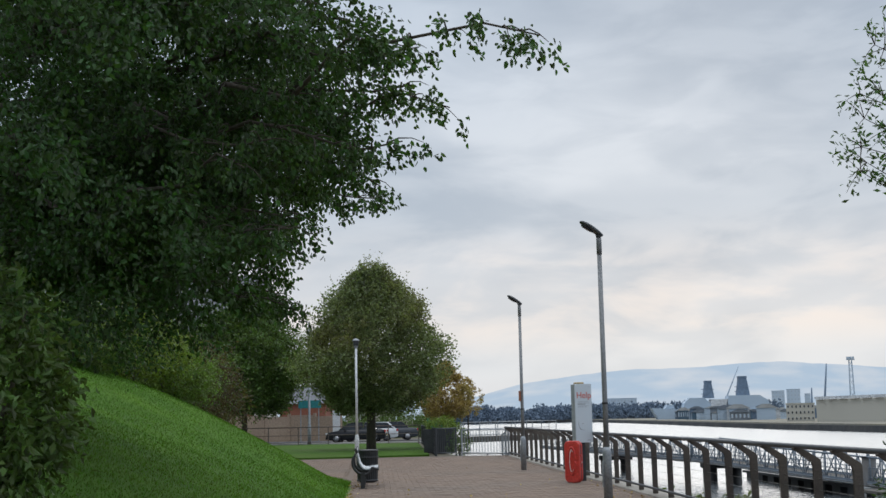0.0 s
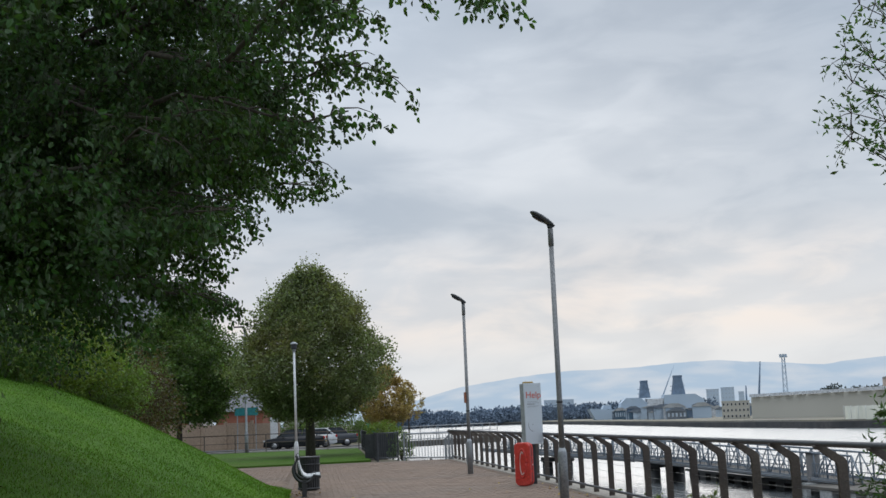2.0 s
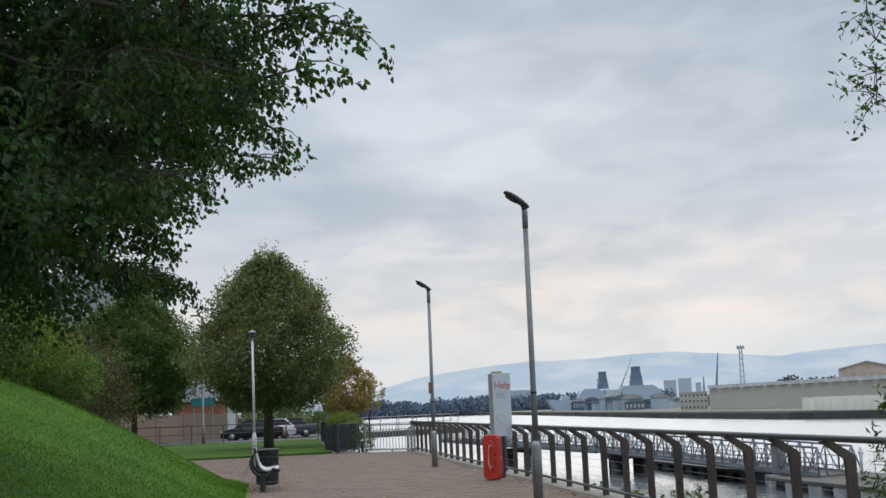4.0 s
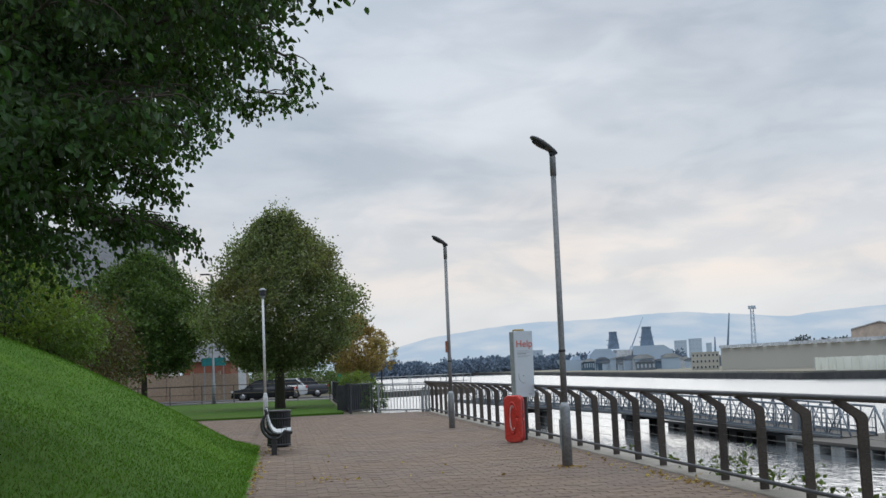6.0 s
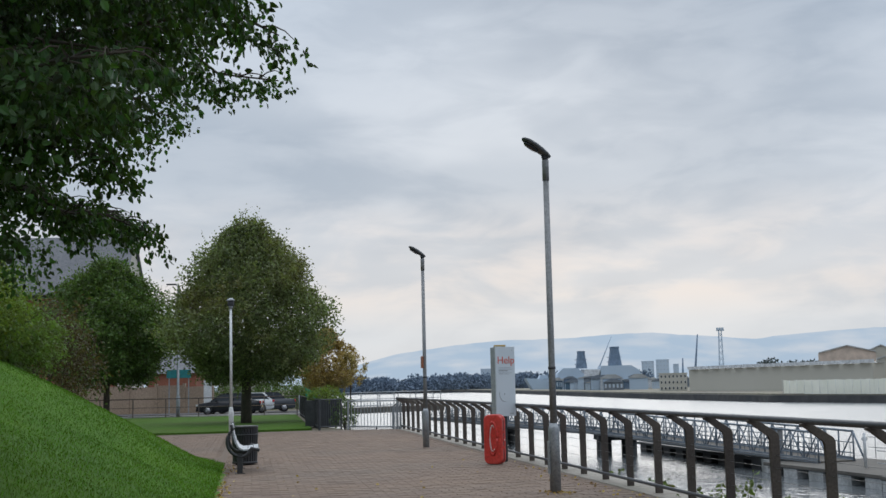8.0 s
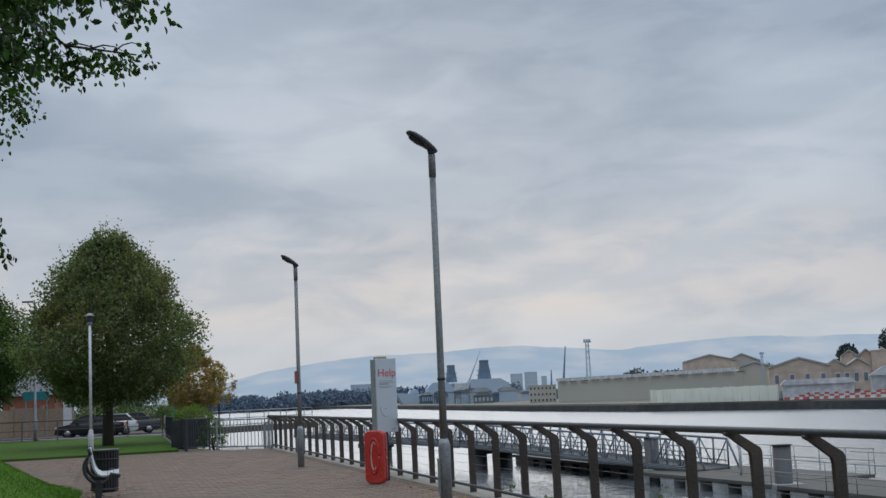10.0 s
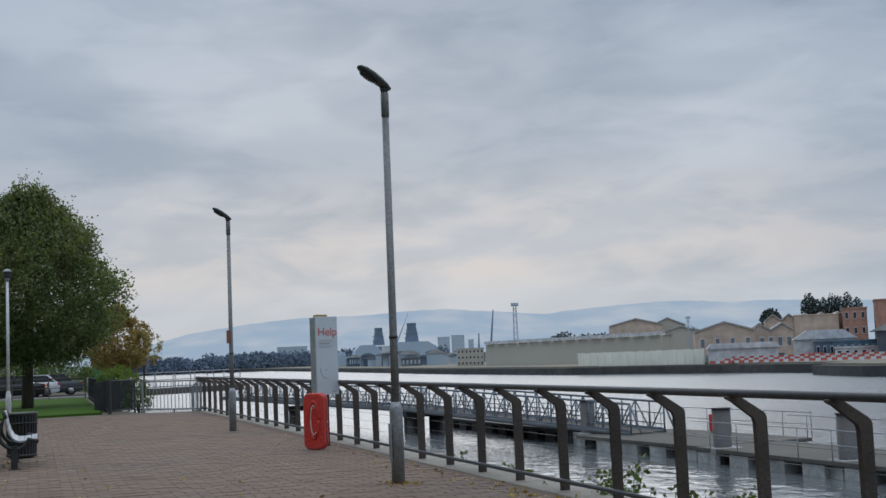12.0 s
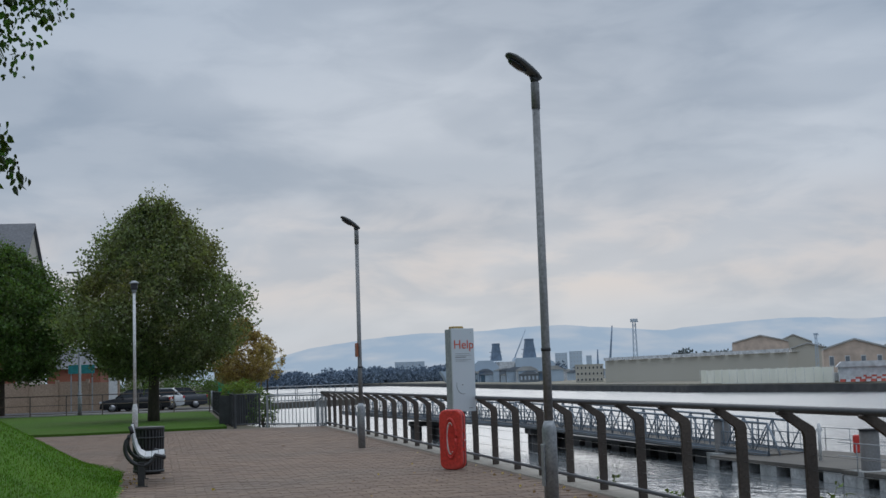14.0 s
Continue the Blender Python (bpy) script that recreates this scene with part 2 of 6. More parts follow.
M["far_dark"] = material("far_dark_cladding", (0.075, 0.095, 0.125), (0.11, 0.13, 0.16), scale=0.1, rough=0.7, bump=0, fine=0.6)
M["cream_sheet"] = material("cream_tarpaulin", (0.82, 0.83, 0.75), (0.90, 0.90, 0.83), scale=0.25, rough=0.8, bump=0.0, fine=0)
M["far_white"] = material("far_white_cladding", (0.52, 0.54, 0.56), (0.60, 0.62, 0.64), scale=0.2, rough=0.6, bump=0, fine=1)
M["far_red"] = material("far_red_paint", (0.42, 0.07, 0.05), (0.50, 0.10, 0.07), scale=0.5, rough=0.5, bump=0, fine=1)
M["far_yellow"] = material("far_yellow_paint", (0.45, 0.32, 0.08), (0.52, 0.38, 0.12), scale=0.4, rough=0.6, bump=0, fine=1)
M["far_blue"] = material("far_blue_paint", (0.06, 0.12, 0.18), (0.10, 0.16, 0.22), scale=0.5, rough=0.6, bump=0, fine=1)
# aerial haze is put into these far ship, concrete and window colours
M["ship_grey"] = material("hazed_warship_grey", (0.38, 0.47, 0.57), (0.43, 0.52, 0.61), scale=0.1, rough=0.7, bump=0, fine=0)
M["ship_dark"] = material("hazed_mast_blue", (0.11, 0.165, 0.24), (0.15, 0.205, 0.28), scale=0.2, rough=0.7, bump=0, fine=0.6)
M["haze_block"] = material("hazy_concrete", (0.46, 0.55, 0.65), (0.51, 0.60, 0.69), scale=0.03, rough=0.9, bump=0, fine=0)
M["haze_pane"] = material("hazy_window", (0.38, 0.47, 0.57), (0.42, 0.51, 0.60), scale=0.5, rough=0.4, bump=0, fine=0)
M["deck"] = material("weathered_deck", (0.09, 0.083, 0.072), (0.15, 0.137, 0.118), scale=0.5, rough=0.85, bump=0.2, fine=10)
M["float_pale"] = material("pontoon_float_concrete", (0.36, 0.37, 0.37), (0.46, 0.465, 0.46), scale=0.9, rough=0.8, bump=0.2, fine=8, stain=(0.15, 0.16, 0.15))
M["pile"] = material("grey_pile_steel", (0.09, 0.095, 0.10), (0.135, 0.137, 0.142), scale=0.8, rough=0.6, metal=0.1, bump=0.1, fine=14, stain=(0.10, 0.09, 0.08))
M["black_timber"] = material("wet_black_timber", (0.018, 0.02, 0.022), (0.035, 0.036, 0.036), scale=1.2, rough=0.6, bump=0.3, fine=8)
M["truss"] = material("blue_grey_truss_paint", (0.135, 0.165, 0.20), (0.20, 0.235, 0.275), scale=0.8, rough=0.5, metal=0.15, bump=0.05, fine=12)
M["car_black"] = material("black_car_paint", (0.012, 0.013, 0.017), (0.016, 0.017, 0.021), scale=1, rough=0.18, bump=0, fine=0)
M["car_silver"] = material("silver_car_paint", (0.66, 0.68, 0.70), (0.70, 0.72, 0.74), scale=1, rough=0.25, metal=0.0, bump=0, fine=0)
M["car_grey"] = material("dark_grey_car_paint", (0.05, 0.055, 0.065), (0.06, 0.065, 0.075), scale=1, rough=0.22, metal=0.2, bump=0, fine=0)
M["rubber"] = material("tyre_rubber", (0.015, 0.015, 0.015), (0.025, 0.025, 0.025), scale=8, rough=0.9, bump=0, fine=30)
M["rim"] = material("alloy_rim", (0.4, 0.4, 0.42), (0.5, 0.5, 0.52), scale=8, rough=0.3, metal=0.8, bump=0, fine=0)
M["red_lens"] = material("red_lamp_lens", (0.35, 0.02, 0.02), (0.45, 0.03, 0.03), scale=8, rough=0.2, bump=0, fine=0)
M["clear_lens"] = material("clear_lamp_lens", (0.6, 0.62, 0.65), (0.7, 0.72, 0.74), scale=8, rough=0.15, bump=0, fine=0)
M["sign_green"] = material("green_hoarding", (0.01, 0.24, 0.12), (0.015, 0.29, 0.15), scale=0.8, rough=0.6, bump=0, fine=5)
M["sign_teal"] = material("teal_sign_panel", (0.02, 0.17, 0.18), (0.03, 0.21, 0.21), scale=0.9, rough=0.5, bump=0, fine=5)
M["orange_sign"] = material("orange_red_sign", (0.30, 0.10, 0.05), (0.36, 0.13, 0.065), scale=4, rough=0.5, bump=0, fine=10)


def glass_material():
    m = bpy.data.materials.new("dark_glazing")
    m.use_nodes = True
    p = m.node_tree.nodes["Principled BSDF"]
    p.inputs["Base Color"].default_value = (0.02, 0.025, 0.03, 1)
    p.inputs["Roughness"].default_value = 0.06
    return m


def water_material():
    m = bpy.data.materials.new("river_water")
    m.use_nodes = True
    nt = m.node_tree
    N, L = nt.nodes.new, nt.links.new
    p = nt.nodes["Principled BSDF"]
    p.inputs["Base Color"].default_value = (0.15, 0.165, 0.175, 1)
    p.inputs["IOR"].default_value = 1.45
    tc = N("ShaderNodeTexCoord")
    hs = []
    for sc, st, d in ((1.5, (1, 0.6, 1), 2.0), (5.0, (1, 0.5, 1), 2.0), (0.05, (1, 0.5, 1), 2.0)):
        mp = N("ShaderNodeMapping")
        mp.inputs["Scale"].default_value = st
        mp.inputs["Rotation"].default_value = (0, 0, 0.5)
        L(tc.outputs["Object"], mp.inputs[0])
        n = N("ShaderNodeTexNoise")
        n.inputs["Scale"].default_value, n.inputs["Detail"].default_value = sc, d
        L(mp.outputs[0], n.inputs["Vector"])
        hs.append(n.outputs[0])
    b1, b2 = N("ShaderNodeBump"), N("ShaderNodeBump")
    b1.inputs["Strength"].default_value, b1.inputs["Distance"].default_value = 1.0, 0.30
    b2.inputs["Strength"].default_value, b2.inputs["Distance"].default_value = 0.8, 0.06
    L(hs[0], b1.inputs["Height"])
    L(hs[1], b2.inputs["Height"])
    L(b1.outputs[0], b2.inputs["Normal"])
    L(b2.outputs[0], p.inputs["Normal"])
    # sheltered and smooth beside the quay and pontoons, ruffled by wind in mid-river
    sx, mr = N("ShaderNodeSeparateXYZ"), N("ShaderNodeMapRange")
    L(tc.outputs["Object"], sx.inputs[0])
    L(sx.outputs[1], mr.inputs[0])
    for i, v in enumerate((55, 130, 0.10, 0.27)):
        mr.inputs[i + 1].default_value = v
    L(mr.outputs[0], p.inputs["Roughness"])
    md = N("ShaderNodeMapRange")
    L(sx.outputs[1], md.inputs[0])
    for i, v in enumerate((50, 110, 0.22, 0.36)):
        md.inputs[i + 1].default_value = v
    L(md.outputs[0], b1.inputs["Strength"])
    L(md.outputs[0], b2.inputs["Strength"])
    return m


def hill_material():
    m = bpy.data.materials.new("hazy_moorland_hill")
    m.use_nodes = True
    nt = m.node_tree
    N, L = nt.nodes.new, nt.links.new
    nt.nodes.remove(nt.nodes["Principled BSDF"])
    # emitted pale blues stand in for the haze over the distant hills
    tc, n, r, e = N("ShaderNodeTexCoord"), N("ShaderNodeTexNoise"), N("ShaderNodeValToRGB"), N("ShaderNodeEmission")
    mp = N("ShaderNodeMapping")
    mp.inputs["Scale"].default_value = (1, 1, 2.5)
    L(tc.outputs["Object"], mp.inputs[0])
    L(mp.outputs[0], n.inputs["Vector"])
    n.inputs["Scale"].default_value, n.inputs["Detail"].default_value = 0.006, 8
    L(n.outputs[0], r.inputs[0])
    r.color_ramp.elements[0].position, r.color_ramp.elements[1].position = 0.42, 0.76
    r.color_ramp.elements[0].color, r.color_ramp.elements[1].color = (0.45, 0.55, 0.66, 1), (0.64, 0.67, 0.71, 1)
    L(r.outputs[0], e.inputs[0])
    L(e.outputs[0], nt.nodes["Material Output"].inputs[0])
    return m


M["glass"], M["water"], M["hill"] = glass_material(), water_material(), hill_material()


# ---------------------------------------------------------------- mesh tools
def box(bm, x0, x1, y0, y1, z0, z1, m=None):
    vs = [bm.verts.new((x, y, z)) for z in (z0, z1) for y in (y0, y1) for x in (x0, x1)]
    for f in ((0, 2, 3, 1), (4, 5, 7, 6), (0, 1, 5, 4), (2, 6, 7, 3), (0, 4, 6, 2), (1, 3, 7, 5)):
        bm.faces.new([vs[i] for i in f])
    if m is not None:
        bmesh.ops.transform(bm, matrix=m, verts=vs)
    return vs


def tube(bm, pts, radii, seg=8, caps=True):
    """A round bar through pts; radii: one for all or one each."""
    pts = [Vector(p) for p in pts]
    radii = [radii] * len(pts) if isinstance(radii, (int, float)) else radii
    rings = []
    for i, p in enumerate(pts):
        d = (pts[min(i + 1, len(pts) - 1)] - pts[max(i - 1, 0)]).normalized()
        a = d.cross(Vector((0, 0, 1)) if abs(d.z) < 0.9 else Vector((1, 0, 0))).normalized()
        b = d.cross(a)
        rings.append([bm.verts.new(p + radii[i] * (math.cos(t) * a + math.sin(t) * b)) for t in (2 * math.pi * k / seg for k in range(seg))])
    for r0, r1 in zip(rings, rings[1:]):
        for k in range(seg):
            bm.faces.new((r0[k], r1[k], r1[(k + 1) % seg], r0[(k + 1) % seg])).smooth = seg > 5
    if caps:
        bm.faces.new(rings[0])
        bm.faces.new(rings[-1][::-1])


def lathe(bm, prof, seg=20, at=(0, 0, 0)):
    """A turned body from (radius, height) pairs."""
    rings = [[bm.verts.new((at[0] + r * math.cos(2 * math.pi * k / seg), at[1] + r * math.sin(2 * math.pi * k / seg), at[2] + z)) for k in range(seg)] for r, z in prof]
    for r0, r1 in zip(rings, rings[1:]):
        for k in range(seg):
            bm.faces.new((r0[k], r0[(k + 1) % seg], r1[(k + 1) % seg], r1[k])).smooth = True
    bm.faces.new(rings[0][::-1])
    bm.faces.new(rings[-1])


def prism(bm, outline, lo, hi, axis="y"):
    """An outline of (a, b) pairs drawn out along an axis: x -> (y, z), y -> (x, z), z -> (x, y)."""
    put = {"x": lambda a, b, c: (c, a, b), "y": lambda a, b, c: (a, c, b), "z": lambda a, b, c: (a, b, c)}[axis]
    r0, r1 = ([bm.verts.new(put(a, b, c)) for a, b in outline] for c in (lo, hi))
    n = len(outline)
    for k in range(n):
        bm.faces.new((r0[k], r0[(k + 1) % n], r1[(k + 1) % n], r1[k]))
    bm.faces.new(r0[::-1])
    bm.faces.new(r1)
    return r0 + r1


def rounded(bm, width, offset_edges=None, seg=2):
    bmesh.ops.bevel(bm, geom=offset_edges or bm.edges[:], offset=width, segments=seg, affect="EDGES", profile=0.6)


def mesh_of(name, bm, mat):
    bmesh.ops.recalc_face_normals(bm, faces=bm.faces)
    me = bpy.data.meshes.new(name)
    bm.to_mesh(me)
    bm.free()
    me.materials.append(mat)
    return me


def part(name, bm, mat=None, parent=None, label=""):
    me = bm if isinstance(bm, bpy.types.Mesh) else mesh_of(name, bm, mat)
    ob = new(name, me)
    ob.parent = parent
    return tagged(ob, label)


def thing(name, at, label, category, group="", kind="", turn=0.0):
    ob = new(name)
    ob.matrix_world = pose(*at, 0, 0, turn)
    return tagged(ob, label, category, group, kind)


def made(fn, *args, **kw):
    bm = bmesh.new()
    fn(bm, *args, **kw)
    return bm


def bar(name, parent, mat, pts, r, seg=8, label=""):
    return part(name, made(tube, pts, r, seg), mat, parent, label)


def block(name, parent, mat, x0, x1, y0, y1, z0, z1, bev=0.0, label=""):
    bm = made(box, x0, x1, y0, y1, z0, z1)
    if bev:
        rounded(bm, bev, seg=2)
    return part(name, bm, mat, parent, label)


def raw_mesh(name, verts, faces, mat, smooth=False):
    me = bpy.data.meshes.new(name)
    me.from_pydata(verts, [], faces)
    me.materials.append(mat)
    if smooth:
        me.polygons.foreach_set("use_smooth", [True] * len(me.polygons))
    me.update()
    return me


def leaf_mesh(name, at, axis, size, mat, wide=0.6, rng=None):
    """Folded four-cornered leaves at points, along axes, with lengths."""
    n = len(at)
    axis = axis / np.linalg.norm(axis, axis=1, keepdims=True)
    side = np.cross(axis, rng.normal(size=(n, 3)))
    side /= np.linalg.norm(side, axis=1, keepdims=True) + 1e-9
    up = np.cross(side, axis)
    s = np.asarray(size).reshape(-1, 1) * np.ones((n, 1))
    v = np.empty((n, 4, 3))
    v[:, 0] = at
    v[:, 1] = at + s * (0.45 * axis + 0.5 * wide * side + 0.12 * up)
    v[:, 2] = at + s * axis
    v[:, 3] = at + s * (0.45 * axis - 0.5 * wide * side + 0.12 * up)
    return raw_mesh(name, v.reshape(-1, 3).tolist(), np.arange(4 * n).reshape(-1, 4).tolist(), mat)


# ---------------------------------------------------------------- plan: the promenade runs along u, its rail on the line n = 0
WATER = -3.0
U, V, O = Vector((-0.1323, 0.9912, 0)), Vector((0.9912, 0.1323, 0)), Vector((6.281, 0, 0))
TURN = math.degrees(math.atan2(0.1323, 0.9912))


def P(n, s, z=0.0):
    return O + U * s + V * n + Vector((0, 0, z))


def edge_line(s):
    """The left edge of the paving, where the grass bank begins."""
    return -6.52


def bank_height(x, y):
    """The grass bank: it rises from the paving's edge and from its rounded end."""
    n = (Vector((x, y, 0)) - O).dot(V)
    s = (Vector((x, y, 0)) - O).dot(U)
    d1 = -6.5 - n
    d2 = (39.3 - s) * 0.55 + (-7.2 - n) * 0.84
    k = 1.2
    d = -k * math.log(math.exp(-max(min(d1, 40), -20) / k) + math.exp(-max(min(d2, 40), -20) / k))
    k = min(max((s - 25) / 9, 0.0), 1.0)
    h = (0.45 + 0.16 * k * k * (3 - 2 * k)) * 0.22 * math.log1p(math.exp(min((d - 0.08) / 0.22, 60)))
    h = 5.0 * math.tanh(h / 5.0)
    return h - 0.05 + (0.04 * noise.noise((x * 0.5, y * 0.5, 0)) if d > 0.5 else 0)


# ---------------------------------------------------------------- ground, water, far land
def sheet(name, outline, z, bottom, mat, label, category):
    bm = bmesh.new()
    prism(bm, outline, bottom, z, "z")
    return tagged(part(name, bm, mat), label, category, kind="structure")


tagged(part("water", raw_mesh("water", [(-4800, -4800, WATER), (4800, -4800, WATER), (4800, 4800, WATER), (-4800, 4800, WATER)], [(0, 1, 2, 3)], M["water"])),
       "wide grey tidal river with small ripples", "river", kind="structure")
q0, q1 = P(0.32, -60), P(0.32, 55.4)
sheet("ground", [(q0.x, q0.y), (q1.x, q1.y), (-3.4, 57.2), (-4.6, 62), (-8.3, 92), (-9.5, 130), (-22, 300), (-45, 470), (-120, 700), (-900, 1200), (-2500, 1200), (-2500, -300), (30, -300)], -0.06, -6, M["soil"], "earth ground of the near river bank", "ground")
FAR_EDGE = [(140, -120), (112, 20), (92, 110), (79.5, 152), (82, 170), (88, 172), (85, 196), (73.3, 232), (67.5, 245), (59, 320), (51.7, 455), (46, 565), (30, 760), (-60, 900), (-300, 1100), (-300, 4500), (4500, 4500), (4500, -120)]
sheet("ground", FAR_EDGE, -1.7, -6, M["far_quay"], "dark stone and timber quay of the far shore", "quay")
sheet("ground", [(x + 1.5, y + (3 if y > 700 else 0)) for x, y in FAR_EDGE], -1.4, -1.8, M["far_ground"], "bare worn ground of the far shipyard", "yard")


def hill_strip(name, y, tops, base, label):
    vs, fs = [], []
    n = len(tops)
    xs = [t[0] for t in tops]
    steps = 260
    for i in range(steps + 1):
        x = xs[0] + (xs[-1] - xs[0]) * i / steps
        z = float(np.interp(x, xs, [t[1] for t in tops])) + 5 * noise.noise((x * 0.006, y * 0.01, 0)) + 2 * noise.noise((x * 0.03, 0, 3))
        vs += [(x, y - 500, base), (x, y - 150, z * 0.62), (x, y, z)]
    for i in range(steps):
        for k in range(2):
            a = 3 * i + k
            fs.append((a, a + 3, a + 4, a + 1))
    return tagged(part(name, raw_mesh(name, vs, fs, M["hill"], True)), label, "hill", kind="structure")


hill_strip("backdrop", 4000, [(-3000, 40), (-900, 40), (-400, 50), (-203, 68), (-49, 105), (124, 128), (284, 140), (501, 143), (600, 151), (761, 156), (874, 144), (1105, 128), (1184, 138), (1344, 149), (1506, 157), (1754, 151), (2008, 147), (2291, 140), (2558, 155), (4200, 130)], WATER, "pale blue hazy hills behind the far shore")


def path_grid(s0, s1, n0, n1, keep=lambda n, s: True):
    lx, ly, g = 0.30, 0.20, 0.004
    row = 0
    s = s0
    while s < s1:
        n = n0 + (lx / 2 if row % 2 else 0)
        while n + lx < n1:
            if keep(n + lx / 2, s + ly / 2):
                yield n + g, n + lx - g, s + g, s + ly - g
            n += lx
        s += ly
        row += 1


# the paving bed under the single pavers
bed = thing("pavement", (0, 0, 0), "brown brick paving of the riverside promenade", "pavement", kind="structure")
bm = bmesh.new()
vs = [bm.verts.new(P(n, s, -0.006)) for n, s in ((-6.6, -12), (-0.08, -12), (-0.08, 55.4), (-4.5, 56.2), (-18, 54.5), (-18, 40), (-6.6, 36))]
bm.faces.new(vs)
part("joint_bed", bm, M["joint"], bed)


def paver_mesh(boxes, mat):
    vs, fs = [], []
    for a, b, c, d in boxes:
        h = random.uniform(-0.003, 0.003)
        k = len(vs)
        e = 0.004
        vs += [tuple(P(a, c, -0.03)), tuple(P(b, c, -0.03)), tuple(P(b, d, -0.03)), tuple(P(a, d, -0.03))]
        vs += [tuple(P(a + e, c + e, h)), tuple(P(b - e, c + e, h)), tuple(P(b - e, d - e, h)), tuple(P(a + e, d - e, h))]
        fs += [(k + 4, k + 5, k + 6, k + 7), (k, k + 1, k + 5, k + 4), (k + 1, k + 2, k + 6, k + 5), (k + 2, k + 3, k + 7, k + 6), (k + 3, k, k + 4, k + 7)]
    return raw_mesh("pavers", vs, fs, mat)


NEAR_LO, NEAR_HI = 16.0, 18.9
all_pavers = [b for b in path_grid(-4, 55.2, -6.5, -0.08) if not NEAR_LO <= b[2] < NEAR_HI]
all_pavers += list(path_grid(38.0, 54.6, -14.6, -6.5))
tagged(part("pavers", paver_mesh(all_pavers, M["paver"]), M["paver"], bed), kind="stuff")


def bank():
    vs, fs, idx = [], [], {}
    xs = np.r_[np.arange(-60, -14, 2.0), np.arange(-14, -1.0, 0.3)]
    ys = np.r_[np.arange(-14, 10, 1.5), np.arange(10, 56, 0.45)]
    for j, y in enumerate(ys):
        for i, x in enumerate(xs):
            h = bank_height(float(x), float(y))
            if h > -0.035:
                idx[i, j] = len(vs)
                vs.append((float(x), float(y), h))
    for j in range(len(ys) - 1):
        for i in range(len(xs) - 1):
            q = [(i, j), (i + 1, j), (i + 1, j + 1), (i, j + 1)]
            if all(k in idx for k in q):
                fs.append([idx[k] for k in q])
    return raw_mesh("grass_bank", vs, fs, M["grass"], True)


tagged(part("grass_bank", bank()), "steep mown green grass bank beside the paving", "grass bank", kind="structure")


def grass_blades():
    rng = np.random.default_rng(5)
    n = 190000
    s = 8 + 32 * rng.random(n) ** 0.9
    nn = -6.5 - 9.5 * rng.random(n) ** 1.25
    at = np.array([tuple(P(float(a), float(b))) for a, b in zip(nn, s)])
    z = np.array([bank_height(float(x), float(y)) for x, y in at[:, :2]])
    at, z = at[z > -0.03], z[z > -0.03]
    at[:, 2] = z - 0.01
    ax = rng.normal(size=at.shape) * 0.45 + (0, 0, 1)
    return leaf_mesh("grass", at, ax, rng.uniform(0.03, 0.065, len(at)), M["blade"], 0.2, rng)


tagged(part("grass", grass_blades()), "short green grass blades on the bank", "grass", kind="stuff")

# coping under the rail and the quay wall
coping = thing("coping", (0, 0, 0), "pale weathered concrete coping along the quay edge", "coping", kind="structure")
proto = None
for k in range(-14, 39):
    a, b = 28.0 + 1.42 * (k - 20), 28.0 + 1.42 * (k - 19) - 0.012
    if b < 56.5:
        bm = bmesh.new()
        vs = []
        for n, s, z in ((-0.07, a, 0.012), (0.42, a, 0.012), (0.42, b, 0.012), (-0.07, b, 0.012), (-0.07, a, -0.3), (0.42, a, -0.3), (0.42, b, -0.3), (-0.07, b, -0.3)):
            vs.append(bm.verts.new(P(n, s, z)))
        for f in ((0, 1, 2, 3), (4, 7, 6, 5), (0, 4, 5, 1), (1, 5, 6, 2), (2, 6, 7, 3), (3, 7, 4, 0)):
            bm.faces.new([vs[i] for i in f])
        rounded(bm, 0.012, seg=1)
        part("slab", bm, M["concrete"], coping)
bm = bmesh.new()
prism(bm, [(P(n, s).x, P(n, s).y) for n, s in ((0.33, -60), (0.36, -60), (0.36, 55.6), (0.33, 55.6))], -6, -0.3, "z")
tagged(part("quay_wall", bm, M["quay"]), "dark stone quay wall above the water", "quay wall", kind="structure")


# ---------------------------------------------------------------- guard rail
def guard_rail():
    g = thing("guard_rail", (0, 0, 0), "weathered steel guard rail with cranked flat posts along the quay", "railing")
    # one post, its foot at the origin, cranked towards the paving
    bm = bmesh.new()
    outline = [(-0.055, -0.12), (0.055, -0.12), (0.055, 1.0), (0.035, 1.04), (-0.21, 1.195), (-0.33, 1.195), (-0.33, 1.17), (-0.27, 1.15), (-0.07, 1.0), (-0.055, 0.95)]
    prism(bm, outline, -0.027, 0.027, "y")
    rounded(bm, 0.006, seg=1)
    post = mesh_of("post", bm, M["post"])
    for k in range(-19, 20):
        ob = part("post", post, None, g)
        p = P(0.13, 28.19 + 1.42 * k, 0.01)
        ob.matrix_local = pose(p.x, p.y, p.z, 0, 0, TURN)
    bar("top_rail", g, M["rail"], [P(-0.14, s, 1.226) for s in np.linspace(0, 55.2, 12)], 0.036, 14)
    bar("lower_rail", g, M["rail"], [P(0.05, s, 0.135) for s in np.linspace(0, 55.2, 12)], 0.026, 10)
    for z in (0.34, 0.49, 0.64, 0.79):
        bar("wire", g, M["wire"], [P(0.13, s, z) for s in (0, 55)], 0.003, 5)
    return g


guard_rail()


